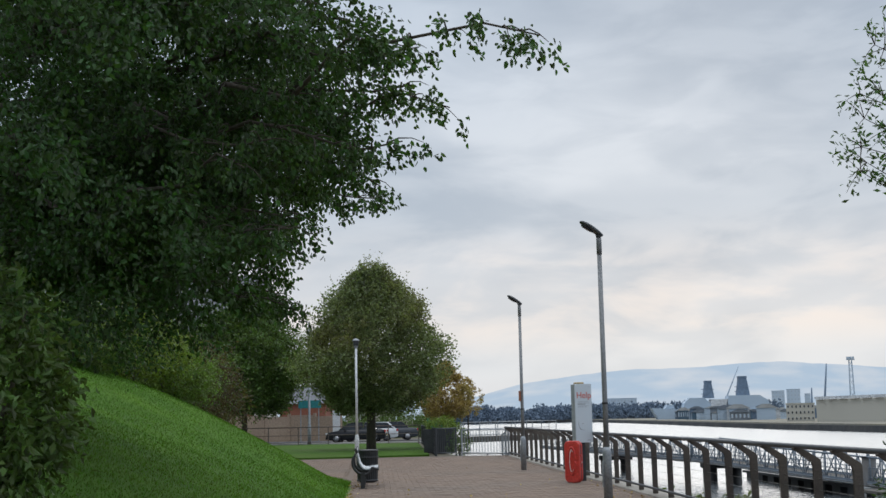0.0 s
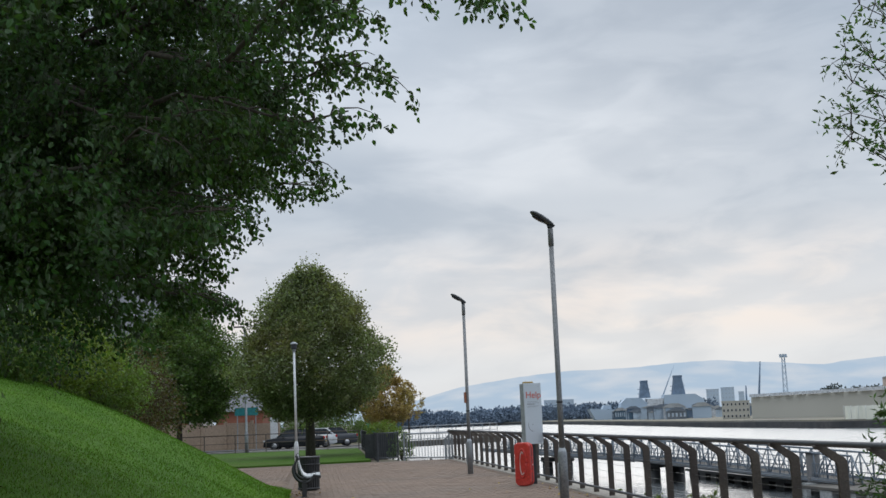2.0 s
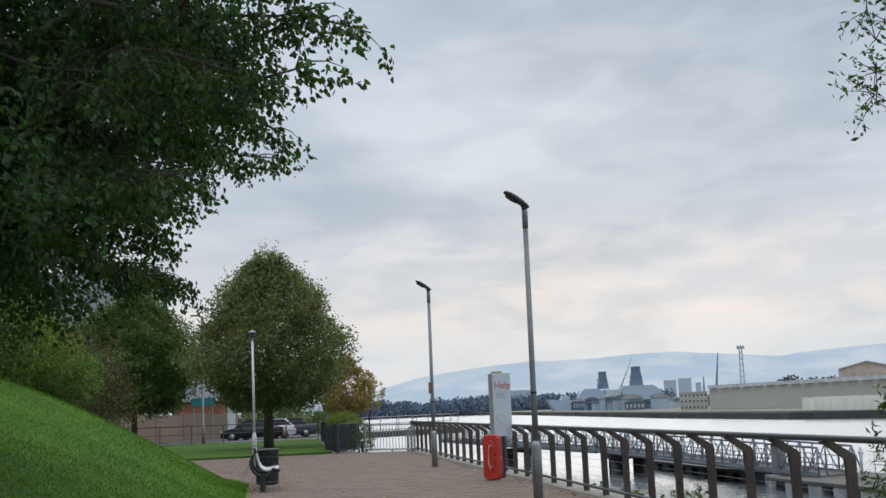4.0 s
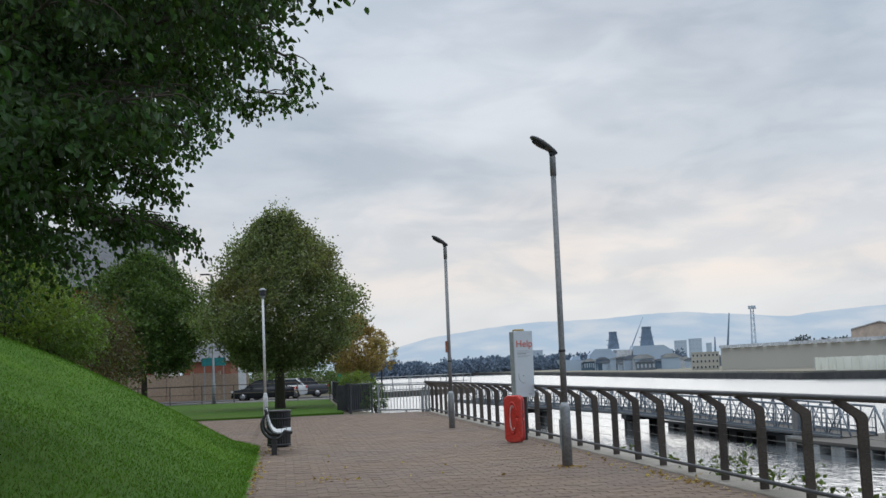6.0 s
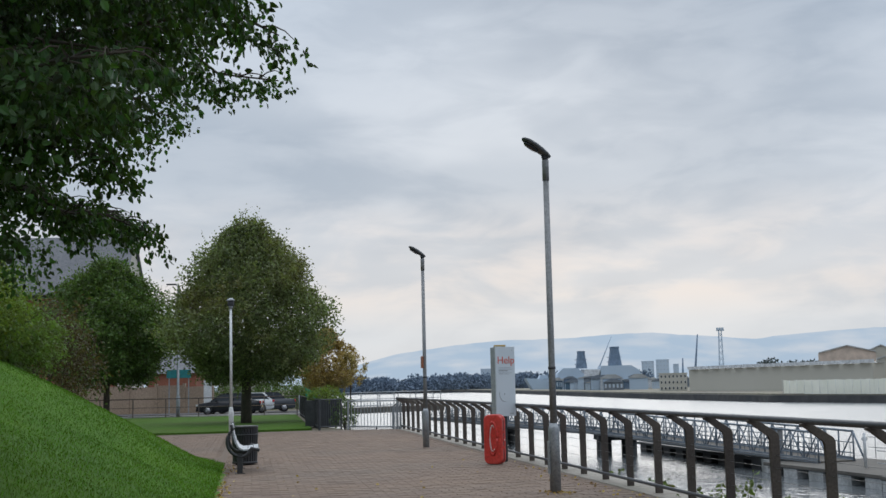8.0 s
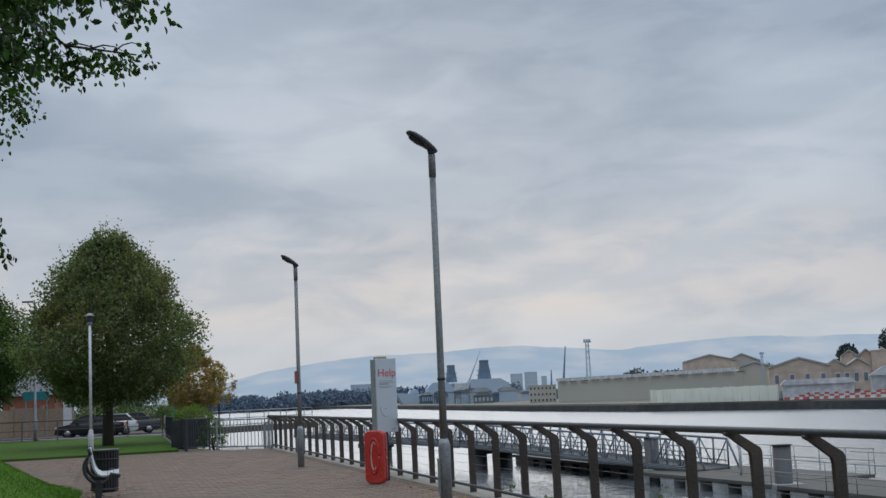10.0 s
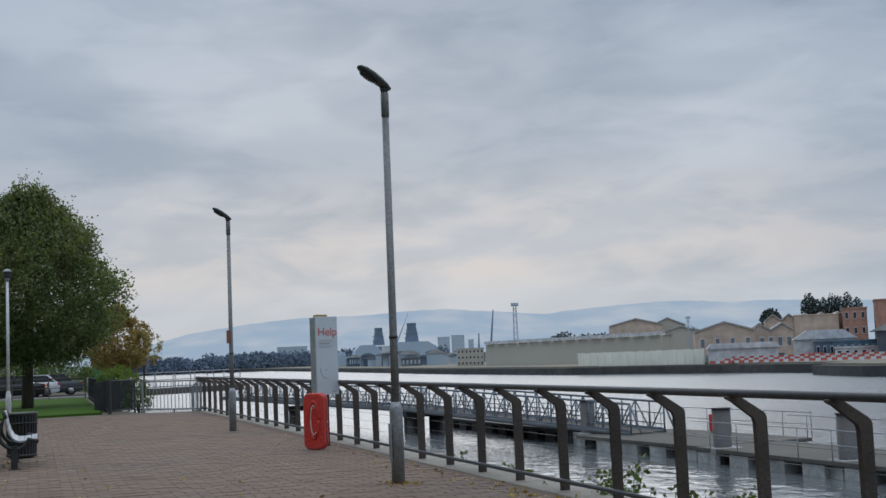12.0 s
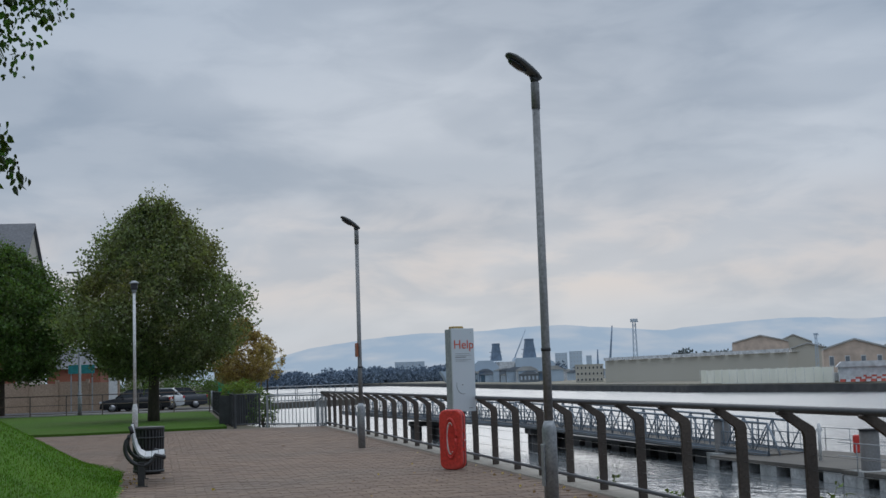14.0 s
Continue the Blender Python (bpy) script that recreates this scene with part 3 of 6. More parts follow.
# ---------------------------------------------------------------- tall lamp columns
def lamp_column(at, label, sign=False):
    g = thing("street_lamp", at, label, "lamp post", "lamp columns on the promenade", turn=TURN)
    part("base", made(lathe, [(0.088, -0.02), (0.088, 0.96), (0.082, 0.985), (0.058, 1.06)], 20), M["galv"], g, "thick galvanised base section")
    block("base_door", g, M["galv"], -0.1, -0.084, -0.055, 0.055, 0.28, 0.78, 0.004)
    part("shaft", made(lathe, [(0.056, 1.05), (0.052, 2.0), (0.046, 4.95)], 16), M["column"], g)
    part("clamp_ring", made(lathe, [(0.058, 1.9), (0.06, 1.9), (0.06, 1.94), (0.05, 1.94)], 16), M["dark_metal"], g)
    part("collar", made(lathe, [(0.052, 4.9), (0.054, 4.9), (0.054, 5.22), (0.04, 5.25)], 16), M["column"], g)
    bm = bmesh.new()
    prof = [(-0.06, 0.05, 0.035), (0.02, 0.085, 0.05), (0.14, 0.105, 0.062), (0.28, 0.112, 0.066), (0.40, 0.10, 0.055), (0.48, 0.06, 0.03), (0.50, 0.02, 0.01)]
    rings = []
    for x, w, h in prof:
        rings.append([bm.verts.new((-x, w * math.cos(t), (h if math.sin(t) > 0 else h * 0.65) * math.sin(t))) for t in (2 * math.pi * k / 14 for k in range(14))])
    for r0, r1 in zip(rings, rings[1:]):
        for k in range(14):
            bm.faces.new((r0[k], r1[k], r1[(k + 1) % 14], r0[(k + 1) % 14])).smooth = True
    bm.faces.new(rings[0])
    bm.faces.new(rings[-1][::-1])
    bmesh.ops.transform(bm, matrix=pose(0.02, 0, 5.31, 0, 30, 18), verts=bm.verts)
    head = part("lamp_head", bm, M["lamp_shell"], g, "dark grey tilted lamp head")
    bm = made(lathe, [(0.05, 0.0), (0.075, 0.008), (0.07, 0.02), (0.03, 0.03)], 12)
    bmesh.ops.transform(bm, matrix=pose(0.02, 0, 5.31, 0, 30, 18) @ pose(-0.3, 0, -0.038, 180, 0, 0) @ Matrix.Diagonal((2.0, 1.0, 1.0, 1)), verts=bm.verts)
    part("lens", bm, M["glass"], head)
    bar("hinge", g, M["dark_metal"], [(0, 0, 5.22), (-0.01, 0, 5.32)], [0.045, 0.06], 12)
    if sign:
        bm = made(box, -0.02, 0.02, -0.12, 0.12, 2.17, 2.50)
        rounded(bm, 0.01)
        bmesh.ops.transform(bm, matrix=pose(-0.07, 0, 0, 0, 0, 2), verts=bm.verts)
        part("notice_plate", bm, M["orange_sign"], g, "small orange notice plate seen edge-on")
    return g


lamp_column((1.77, 24.48, 0), "tall grey steel lamp column with a tilted dark head")
lamp_column((-0.125, 39.56, 0), "tall grey steel lamp column with an orange notice plate", True)


# ---------------------------------------------------------------- help point and lifebuoy
def text_mesh(s, size, depth):
    cu = bpy.data.curves.new("letters", "FONT")
    cu.body, cu.size, cu.extrude = s, size, depth
    ob = new("letters", cu)
    bpy.context.view_layer.update()
    me = bpy.data.meshes.new_from_object(ob.evaluated_get(bpy.context.evaluated_depsgraph_get()))
    bpy.data.objects.remove(ob)
    return me


def help_point():
    g = thing("help_point", (1.585, 32.235, 0), "pale grey emergency help cabinet on a post", "help point", turn=24)
    # front face on y = 0, width along x
    block("cabinet_body", g, M["cabinet_side"], -0.235, 0.235, 0.03, 0.235, 0.99, 2.49, 0.012)
    front = block("front_panel", g, M["cabinet"], -0.232, 0.242, -0.012, 0.028, 0.985, 2.50, 0.008, "pale blue-grey printed door")
    block("beacon_cap", g, M["beacon"], -0.16, 0.07, 0.06, 0.22, 2.49, 2.545, 0.02, "amber cap")
    block("support_post", g, M["dark_metal"], -0.06, 0.06, 0.08, 0.2, 0.0, 0.99, 0.006)
    me = text_mesh("Help", 0.225, 0.002)
    me.materials.append(M["red_print"])
    me.transform(pose(-0.2, -0.0155, 2.13, 90, 0, 0))
    part("lettering", me, None, front, "red printed word Help")
    for z, w, h in ((2.035, 0.30, 0.006), (2.0, 0.34, 0.006), (1.965, 0.22, 0.016), (1.925, 0.32, 0.006), (1.9, 0.26, 0.006), (1.04, 0.09, 0.012)):
        x0 = -0.165 if z > 1.2 else 0.09
        block("print_line", front, M["grey_print"], x0, x0 + w, -0.0155, -0.0115, z, z + h)
    pts = [(-0.15 + 0.0, 1.52), (-0.155, 1.45), (-0.135, 1.38), (-0.095, 1.33), (-0.04, 1.305), (0.02, 1.31)]
    bar("printed_curve", front, M["grey_print"], [(x, -0.013, z) for x, z in pts], 0.005, 6)
    part("push_button", made(lathe, [(0.0, 0), (0.012, 0), (0.012, 0.01), (0.0, 0.012)], 10), M["grey_print"], front).matrix_local = pose(-0.03, -0.012, 1.47, 90, 0, 0)
    part("screw", made(lathe, [(0.0, 0), (0.008, 0), (0.006, 0.004), (0.0, 0.005)], 8), M["grey_print"], front).matrix_local = pose(0.17, -0.012, 2.42, 90, 0, 0)


help_point()


def lifebuoy_housing():
    g = thing("lifebuoy_housing", (1.27, 31.42, 0.0), "faded red plastic lifebuoy housing standing on the paving", "lifebuoy", turn=-30)
    # broad face on y < 0; two moulded shells split by a seam

    def shell(y0, y1, inset):
        bm = made(box, -0.215 + inset, 0.215 - inset, y0, y1, 0.01 + inset, 1.05 - inset)
        edges = [e for e in bm.edges if abs(e.verts[0].co.y - e.verts[1].co.y) > 0.01]
        bmesh.ops.bevel(bm, geom=edges, offset=0.13, segments=6, affect="EDGES", profile=0.5)
        rounded(bm, 0.035, [e for e in bm.edges if len(e.link_faces) == 2 and e.calc_face_angle(0) > 1.0], 3)
        return bm

    front = part("front_shell", shell(-0.10, -0.010, 0.0), M["buoy_red"], g)
    part("back_shell", shell(0.010, 0.10, 0.0), M["buoy_red"], g)
    part("seam", shell(-0.012, 0.012, 0.010), M["dark_metal"], g)
    # an oblong moulded ring on the front, worn pale along its edge
    ring = [(0.105 * math.cos(t), -0.098, 0.55 + 0.34 * math.sin(t)) for t in np.linspace(0, 2 * math.pi, 33)]
    bar("moulded_ring", front, M["buoy_red"], ring, 0.026, 8)
    pts = [(0.062 * math.cos(t), -0.101, 0.55 + 0.27 * math.sin(t)) for t in np.linspace(math.pi * 0.3, math.pi * 1.7, 25)]
    bar("worn_edge", front, M["buoy_white"], pts, [0.006 + 0.008 * abs(math.sin(2.2 * k / 24 * math.pi)) for k in range(25)], 6, "pale worn edge of the moulding")
    for z in (0.36, 0.52, 0.68):
        block("latch", g, M["buoy_red"], 0.21, 0.233, -0.03, 0.03, z - 0.03, z + 0.03, 0.008)
    block("hasp", g, M["white_paint"], 0.213, 0.237, -0.02, 0.01, 0.50, 0.53, 0.004)


lifebuoy_housing()


# ---------------------------------------------------------------- bench, bin, slim lamp
def bench():
    g = thing("bench", (-3.98, 31.35, 0), "curved metal bench with silver slats and a dark frame", "bench", turn=TURN)
    # profile in (x, z): it faces the river (+x), its back on the left
    prof = [(-0.27, 0.98), (-0.25, 0.86), (-0.225, 0.74), (-0.19, 0.62), (-0.135, 0.52), (-0.05, 0.47), (0.06, 0.47), (0.17, 0.485), (0.28, 0.50)]
    for i, ((x0, z0), (x1, z1)) in enumerate(zip(prof, prof[1:])):
        dx, dz = x1 - x0, z1 - z0
        k = math.hypot(dx, dz)
        nx, nz = -dz / k * 0.016, dx / k * 0.016
        e = 0.05
        a, b = (x0 + dx * e, z0 + dz * e), (x1 - dx * e, z1 - dz * e)
        bm = bmesh.new()
        prism(bm, [(a[0] - nx, a[1] - nz), (b[0] - nx, b[1] - nz), (b[0] + nx, b[1] + nz), (a[0] + nx, a[1] + nz)], -0.86, 0.86, "y")
        part("slat", bm, M["bench_slat"], g)
    for y in (-0.90, 0.90):
        arc = [(0.20 * math.cos(t) - 0.06 if math.cos(t) > 0 else 0.30 * math.cos(t) - 0.06, y, 0.64 + 0.30 * math.sin(t)) for t in np.linspace(math.pi * 0.62, math.pi * 1.85, 16)]
        arc = [(-0.28, y, 0.99)] + arc[1:] + [(0.29, y, 0.46)]
        bar("arm_hoop", g, M["dark_metal"], arc, 0.035, 10)
        block("leg", g, M["dark_metal"], -0.16, -0.05, y - 0.03, y + 0.03, 0.0, 0.40, 0.006)
        block("foot_plate", g, M["dark_metal"], -0.2, 0.0, y - 0.06, y + 0.06, 0.0, 0.012)


def litter_bin():
    g = thing("litter_bin", (-4.28, 33.5, 0), "dark grey slatted metal litter bin on the paving", "bin")
    part("liner", made(lathe, [(0.23, 0.06), (0.25, 0.80), (0.235, 0.80), (0.22, 0.1)], 24), M["rubber"], g)
    for k in range(28):
        t = 2 * math.pi * k / 28
        bm = made(box, -0.012, 0.012, -0.02, 0.02, 0.05, 0.84)
        for v in bm.verts:
            r = 0.262 + 0.028 * v.co.z
            v.co = Vector(((r + v.co.x) * math.cos(t) - v.co.y * math.sin(t), (r + v.co.x) * math.sin(t) + v.co.y * math.cos(t), v.co.z))
        part("slat", bm, M["dark_metal"], g)
    for r, z0, z1 in ((0.285, 0.82, 0.875), (0.292, 0.66, 0.69), (0.275, 0.03, 0.08)):
        bm = made(lathe, [(r, z0), (r + 0.015, z0), (r + 0.015, z1), (r, z1)], 28)
        part("hoop", bm, M["dark_metal"], g)
    part("base", made(lathe, [(0.2, 0), (0.22, 0.0), (0.22, 0.05), (0.1, 0.06)], 20), M["dark_metal"], g)


def slim_lamp():
    g = thing("lamp_post", (-6.78, 48.3, 0), "slim white lamp post with a small drum head", "lamp post")
    part("base", made(lathe, [(0.085, -0.02), (0.085, 0.95), (0.06, 1.08), (0.05, 1.1)], 16), M["white_paint"], g)
    part("shaft", made(lathe, [(0.05, 1.08), (0.042, 4.52)], 14), M["white_paint"], g)
    part("neck", made(lathe, [(0.06, 4.50), (0.075, 4.54), (0.075, 4.58), (0.05, 4.62)], 16), M["galv"], g)
    part("lantern", made(lathe, [(0.105, 4.60), (0.11, 4.62), (0.11, 4.76), (0.10, 4.78)], 18), M["dark_metal"], g)
    part("cap", made(lathe, [(0.15, 4.78), (0.155, 4.80), (0.06, 4.87), (0.01, 4.88)], 18), M["galv"], g)


bench()
litter_bin()
slim_lamp()


# ---------------------------------------------------------------- trees and shrubs
def noise_keep(p, scale, thr):
    return noise.noise((p[0] * scale, p[1] * scale, p[2] * scale)) > thr


def limb(bm, a, b, r0, r1, sag=0.0, rng=random, steps=7, seg=7):
    a, b = Vector(a), Vector(b)
    pts = []
    for i in range(steps + 1):
        t = i / steps
        j = Vector((rng.uniform(-1, 1), rng.uniform(-1, 1), rng.uniform(-1, 1))) * 0.025 * (b - a).length * (0 if i in (0, steps) else 1)
        pts.append(a.lerp(b, t) + j + Vector((0, 0, sag * 4 * t * (1 - t))))
    tube(bm, pts, [r0 + (r1 - r0) * i / steps for i in range(steps + 1)], seg)
    return pts


def spray(centres, heading, count, length, size, droop, rng, spread=0.22):
    """Leaves set along short twigs that start at the centres."""
    n = len(centres)
    c = np.repeat(centres, count, 0)
    h = np.repeat(heading, count, 0)
    t = rng.random((n * count, 1))
    at = c + h * t * length + rng.normal(size=(n * count, 3)) * length * spread + np.c_[np.zeros((n * count, 2)), -droop * t**2 * length]
    ax = h * 0.5 + rng.normal(size=(n * count, 3)) * 0.6 + (0, 0, -droop)
    return at, ax, size * rng.uniform(0.65, 1.2, n * count)


def ovate_leaves(name, at, axis, size, mat, wide, rng):
    """Oval leaves folded along the midrib: six corners each, in two halves."""
    n = len(at)
    axis = axis / np.linalg.norm(axis, axis=1, keepdims=True)
    side = np.cross(axis, rng.normal(size=(n, 3)))
    side /= np.linalg.norm(side, axis=1, keepdims=True) + 1e-9
    up = np.cross(side, axis)
    s = np.asarray(size).reshape(-1, 1)
    v = np.empty((n, 6, 3))
    for i, (a, w, h) in enumerate(((0, 0, 0), (0.28, 0.5, 0.10), (0.68, 0.40, 0.08), (1, 0, -0.06), (0.68, -0.40, 0.08), (0.28, -0.5, 0.10))):
        v[:, i] = at + s * (a * axis + w * wide * side + h * up)
    k = 6 * np.arange(n)[:, None]
    f = np.concatenate((k + (0, 1, 2, 3), k + (0, 3, 4, 5)))
    return raw_mesh(name, v.reshape(-1, 3).tolist(), f.tolist(), mat)


def overhang_edge(y, z):
    """How far the near tree's crown reaches over the path at a depth and height."""
    bite = 2.0 * math.exp(-(((z - 4.45) / 0.6) ** 2)) * min(max((y - 16.5) / 2.0, 0.0), 1.0)
    return -2.1 + 0.8 * (min(z, 5.5) - 4.5) - 0.29 * (y - 16.0) - bite - 0.12 * max(0.0, z - 5.5)


def near_tree():
    rng = np.random.default_rng(11)
    rr = random.Random(4)
    base = (-8.75, 17.4, bank_height(-8.75, 17.4) - 0.15)
    g = thing("tree", (0, 0, 0), "large broadleaf tree with dark green leaves overhanging the path", "tree")
    bm = bmesh.new()
    tube(bm, [base, (-8.7, 17.3, 4.2), (-8.4, 17.1, 5.6), (-7.8, 16.9, 7.6), (-7.2, 16.6, 10.0)], [0.30, 0.24, 0.21, 0.16, 0.08], 12)
    part("trunk", bm, M["bark"], g)
    # boughs that reach out over the paving, each a flat spray of side shoots with hanging leaves
    tips = [Vector(t) for t in ((0.62, 10.96, 5.3), (-0.45, 13.8, 5.35), (-1.85, 18.7, 5.15), (-3.8, 20.4, 3.75), (-0.85, 12.2, 4.6), (-1.5, 15.5, 4.75), (-2.6, 18.9, 5.2), (-2.4, 14.2, 3.9), (-4.0, 21.5, 3.75), (-3.1, 16.4, 3.8), (-3.1, 18.2, 3.35))]
    for k in range(50):
        y, z = rr.uniform(11.6, 21.5), rr.uniform(3.4, 9.0)
        tips.append(Vector((float(overhang_edge(y, z)) - rr.uniform(0.1, 1.8), y, z)))
    start, head = [], []
    for i, tip in enumerate(tips):
        bm = bmesh.new()
        root = Vector((-8.5, 17.2, min(max(tip.z - 0.4 + rr.uniform(-0.8, 0.8), 3.6), 8.6)))
        line = limb(bm, root, tip, 0.075, 0.008, 0.55, rr, 12, 6)
        n = len(line)
        for j, f in itertools.product(range(4, n), (0.0, 0.34, 0.67) if i < 11 else (0.2, 0.7)):
            t = (j - 1 + f) / (n - 1)
            way = (line[j] - line[j - 1]).normalized()
            node = line[j - 1].lerp(line[j], f)
            for sgn in (-1, 1) if rr.random() < 0.8 else (rr.choice((-1, 1)),):
                ln = (0.85 - 0.6 * t) * rr.uniform(0.5, 1.2) + 0.10
                out = (way * rr.uniform(0.3, 1.0) + way.cross(Vector((0, 0, 1))) * sgn * rr.uniform(0.4, 1.0) + Vector((0, 0, rr.uniform(-0.4, 0.15)))).normalized()
                e = node + out * ln
                if i >= 11 and e.x > overhang_edge(e.y, e.z) + 0.12:
                    continue
                limb(bm, node, e, 0.011, 0.003, 0.06, rr, 3, 4)
                for q in np.linspace(0.25, 1.0, max(2, int(ln / 0.13))):
                    start.append(tuple(node.lerp(e, float(q))))
                    head.append(tuple((out * 0.6 + Vector((0, 0, -0.55))).normalized()))
        part("limb", bm, M["bark"], g)
    start, head = np.array(start), np.array(head)
    at, ax, sz = spray(start, head, 21, 0.16, 0.072, 0.6, rng, 0.27)
    half = rng.random(len(at)) < 0.6
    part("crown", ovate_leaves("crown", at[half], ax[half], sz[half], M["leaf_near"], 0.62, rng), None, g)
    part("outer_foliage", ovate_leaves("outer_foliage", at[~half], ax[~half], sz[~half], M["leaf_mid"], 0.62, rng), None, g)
    # the dense body of the crown behind the boughs, in layers with gaps between
    N = 64000
    y, z = rng.uniform(9.5, 22.5, N), rng.uniform(2.4, 10.6, N)
    depth = 0.55 + 6.2 * rng.random(N) ** 1.2
    c = np.c_[np.array([overhang_edge(a, b) for a, b in zip(y, z)]) - depth, y, z]
    keep = []
    for p, d in zip(c, depth):
        v = noise.noise((p[0] * 0.5, p[1] * 0.6, p[2] * 1.5 - 0.3 * d)) + 0.5 * noise.noise((p[0] * 1.7, p[1] * 1.7, p[2] * 2.9))
        low = 2.8 + 0.4 * noise.noise((p[0] * 0.7, p[1] * 0.7, 4.0)) + max(0.0, 0.9 - 0.5 * d)
        keep.append(v > (0.33 if p[2] < 6.0 else 0.2) - 0.20 * min(d / 3.5, 1.0) and p[2] > low and p[1] > 12.6 - 0.9 * d)
    c = c[np.array(keep)]
    c = c[rng.permutation(len(c))[:2500]]
    hd = rng.normal(size=c.shape) * 0.6 + (0.4, -0.1, -0.4)
    at, ax, sz = spray(c, hd / np.linalg.norm(hd, axis=1, keepdims=True), 58, 0.42, 0.076, 0.5, rng, 0.27)
    # inner leaves all take the darker green that paints in crown shade
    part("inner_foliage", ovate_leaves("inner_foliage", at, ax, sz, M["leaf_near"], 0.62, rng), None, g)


near_tree()


def crown_tree(name, at, label, height, clear, radius, mat, seed, clumps, per, leaf, trunk_r=0.16, lean=0.0):
    """A clipped-looking tree: straight trunk, rising limbs, a rounded cone of leaf clumps with shoots at its edge."""
    rng, rr = np.random.default_rng(seed), random.Random(seed)
    g = thing(name, at, label, "tree")
    part("trunk", made(tube, [(0, 0, -0.1), (0.03, 0, clear), (lean, 0.02, height * 0.6), (lean, 0, height * 0.92)], [trunk_r * 1.15, trunk_r * 0.9, trunk_r * 0.5, 0.02], 10), M["bark"], g)

    def rad(t):
        return radius * (0.42 + 0.58 * (t / 0.32) ** 0.6 if t < 0.32 else max(0.0, 1 - ((t - 0.32) / 0.70) ** 1.75) + 0.02)

    for k in range(11):
        z = clear + (height - clear) * (0.02 + 0.06 * k)
        a = k * 2.4 + rr.uniform(-0.4, 0.4)
        t = min(0.95, (z - clear) / (height - clear) + 0.16)
        bm = bmesh.new()
        limb(bm, (0.02, 0, z), (0.85 * rad(t) * math.cos(a), 0.85 * rad(t) * math.sin(a), z + 0.16 * (height - clear)), trunk_r * 0.36, 0.015, 0.1, rr, 5, 6)
        part("limb", bm, M["bark"], g)
    t = rng.random(clumps) ** 1.05
    a = rng.random(clumps) * 2 * np.pi
    lump = np.array([1 + 0.40 * noise.noise((math.cos(b) * 1.9 + seed, math.sin(b) * 1.9, s * 5.5)) + 0.10 * noise.noise((math.cos(b) * 5, math.sin(b) * 5 + seed, s * 14)) for b, s in zip(a, t)])
    r = np.array([rad(s) for s in t]) * lump * (0.2 + 0.8 * rng.random(clumps) ** 0.5)
    c = np.c_[r * np.cos(a) + lean * t, r * np.sin(a), clear + (height - clear) * t - 0.25 * (r / radius) + 0.5 * (lump - 1) * radius * 0.3]
    out = np.c_[np.cos(a) * 0.55, np.sin(a) * 0.55, np.full(clumps, 0.55)] + rng.normal(size=(clumps, 3)) * 0.35
    out /= np.linalg.norm(out, axis=1, keepdims=True)
    at_, ax, sz = spray(c, out, per, 0.85 * radius / 4.2, leaf, 0.15, rng)
    part("crown", leaf_mesh("crown", at_, ax, sz, mat, 0.75, rng), None, g)
    # upright shoots that break the outline
    edge = c[rng.permutation(clumps)[: clumps // 4]]
    up = np.tile((0.0, 0.0, 1.0), (len(edge), 1)) + rng.normal(size=(len(edge), 3)) * 0.22
    at_, ax, sz = spray(edge, up + out[: len(edge)] * 0.5, 10, 0.95 * radius / 4.2, leaf * 0.8, 0.0, rng, 0.06)
    part("outer_foliage", leaf_mesh("outer_foliage", at_, ax, sz, mat, 0.6, rng), None, g)
    return g


crown_tree("tree", (-8.95, 68.0, 0.0), "round-headed lime tree with a dense green crown on the lawn", 9.6, 2.2, 3.95, M["leaf_lime"], 3, 2300, 36, 0.15, 0.25, lean=0.12)
crown_tree("tree", (-21.0, 88.5, 0.0), "dark green lime tree behind the grass bank", 9.9, 2.3, 4.5, M["leaf_shrub"], 8, 2200, 34, 0.19, 0.2)
crown_tree("tree", (-5.75, 80.0, 0.0), "young tree with orange autumn leaves behind the planter", 5.0, 1.75, 1.75, M["leaf_orange"], 12, 620, 22, 0.13, 0.06)
crown_tree("tree", (-4.5, 83.0, 0.0), "young tree with thin autumn leaves near the water", 4.2, 1.9, 1.1, M["leaf_orange"], 14, 150, 12, 0.12, 0.05)


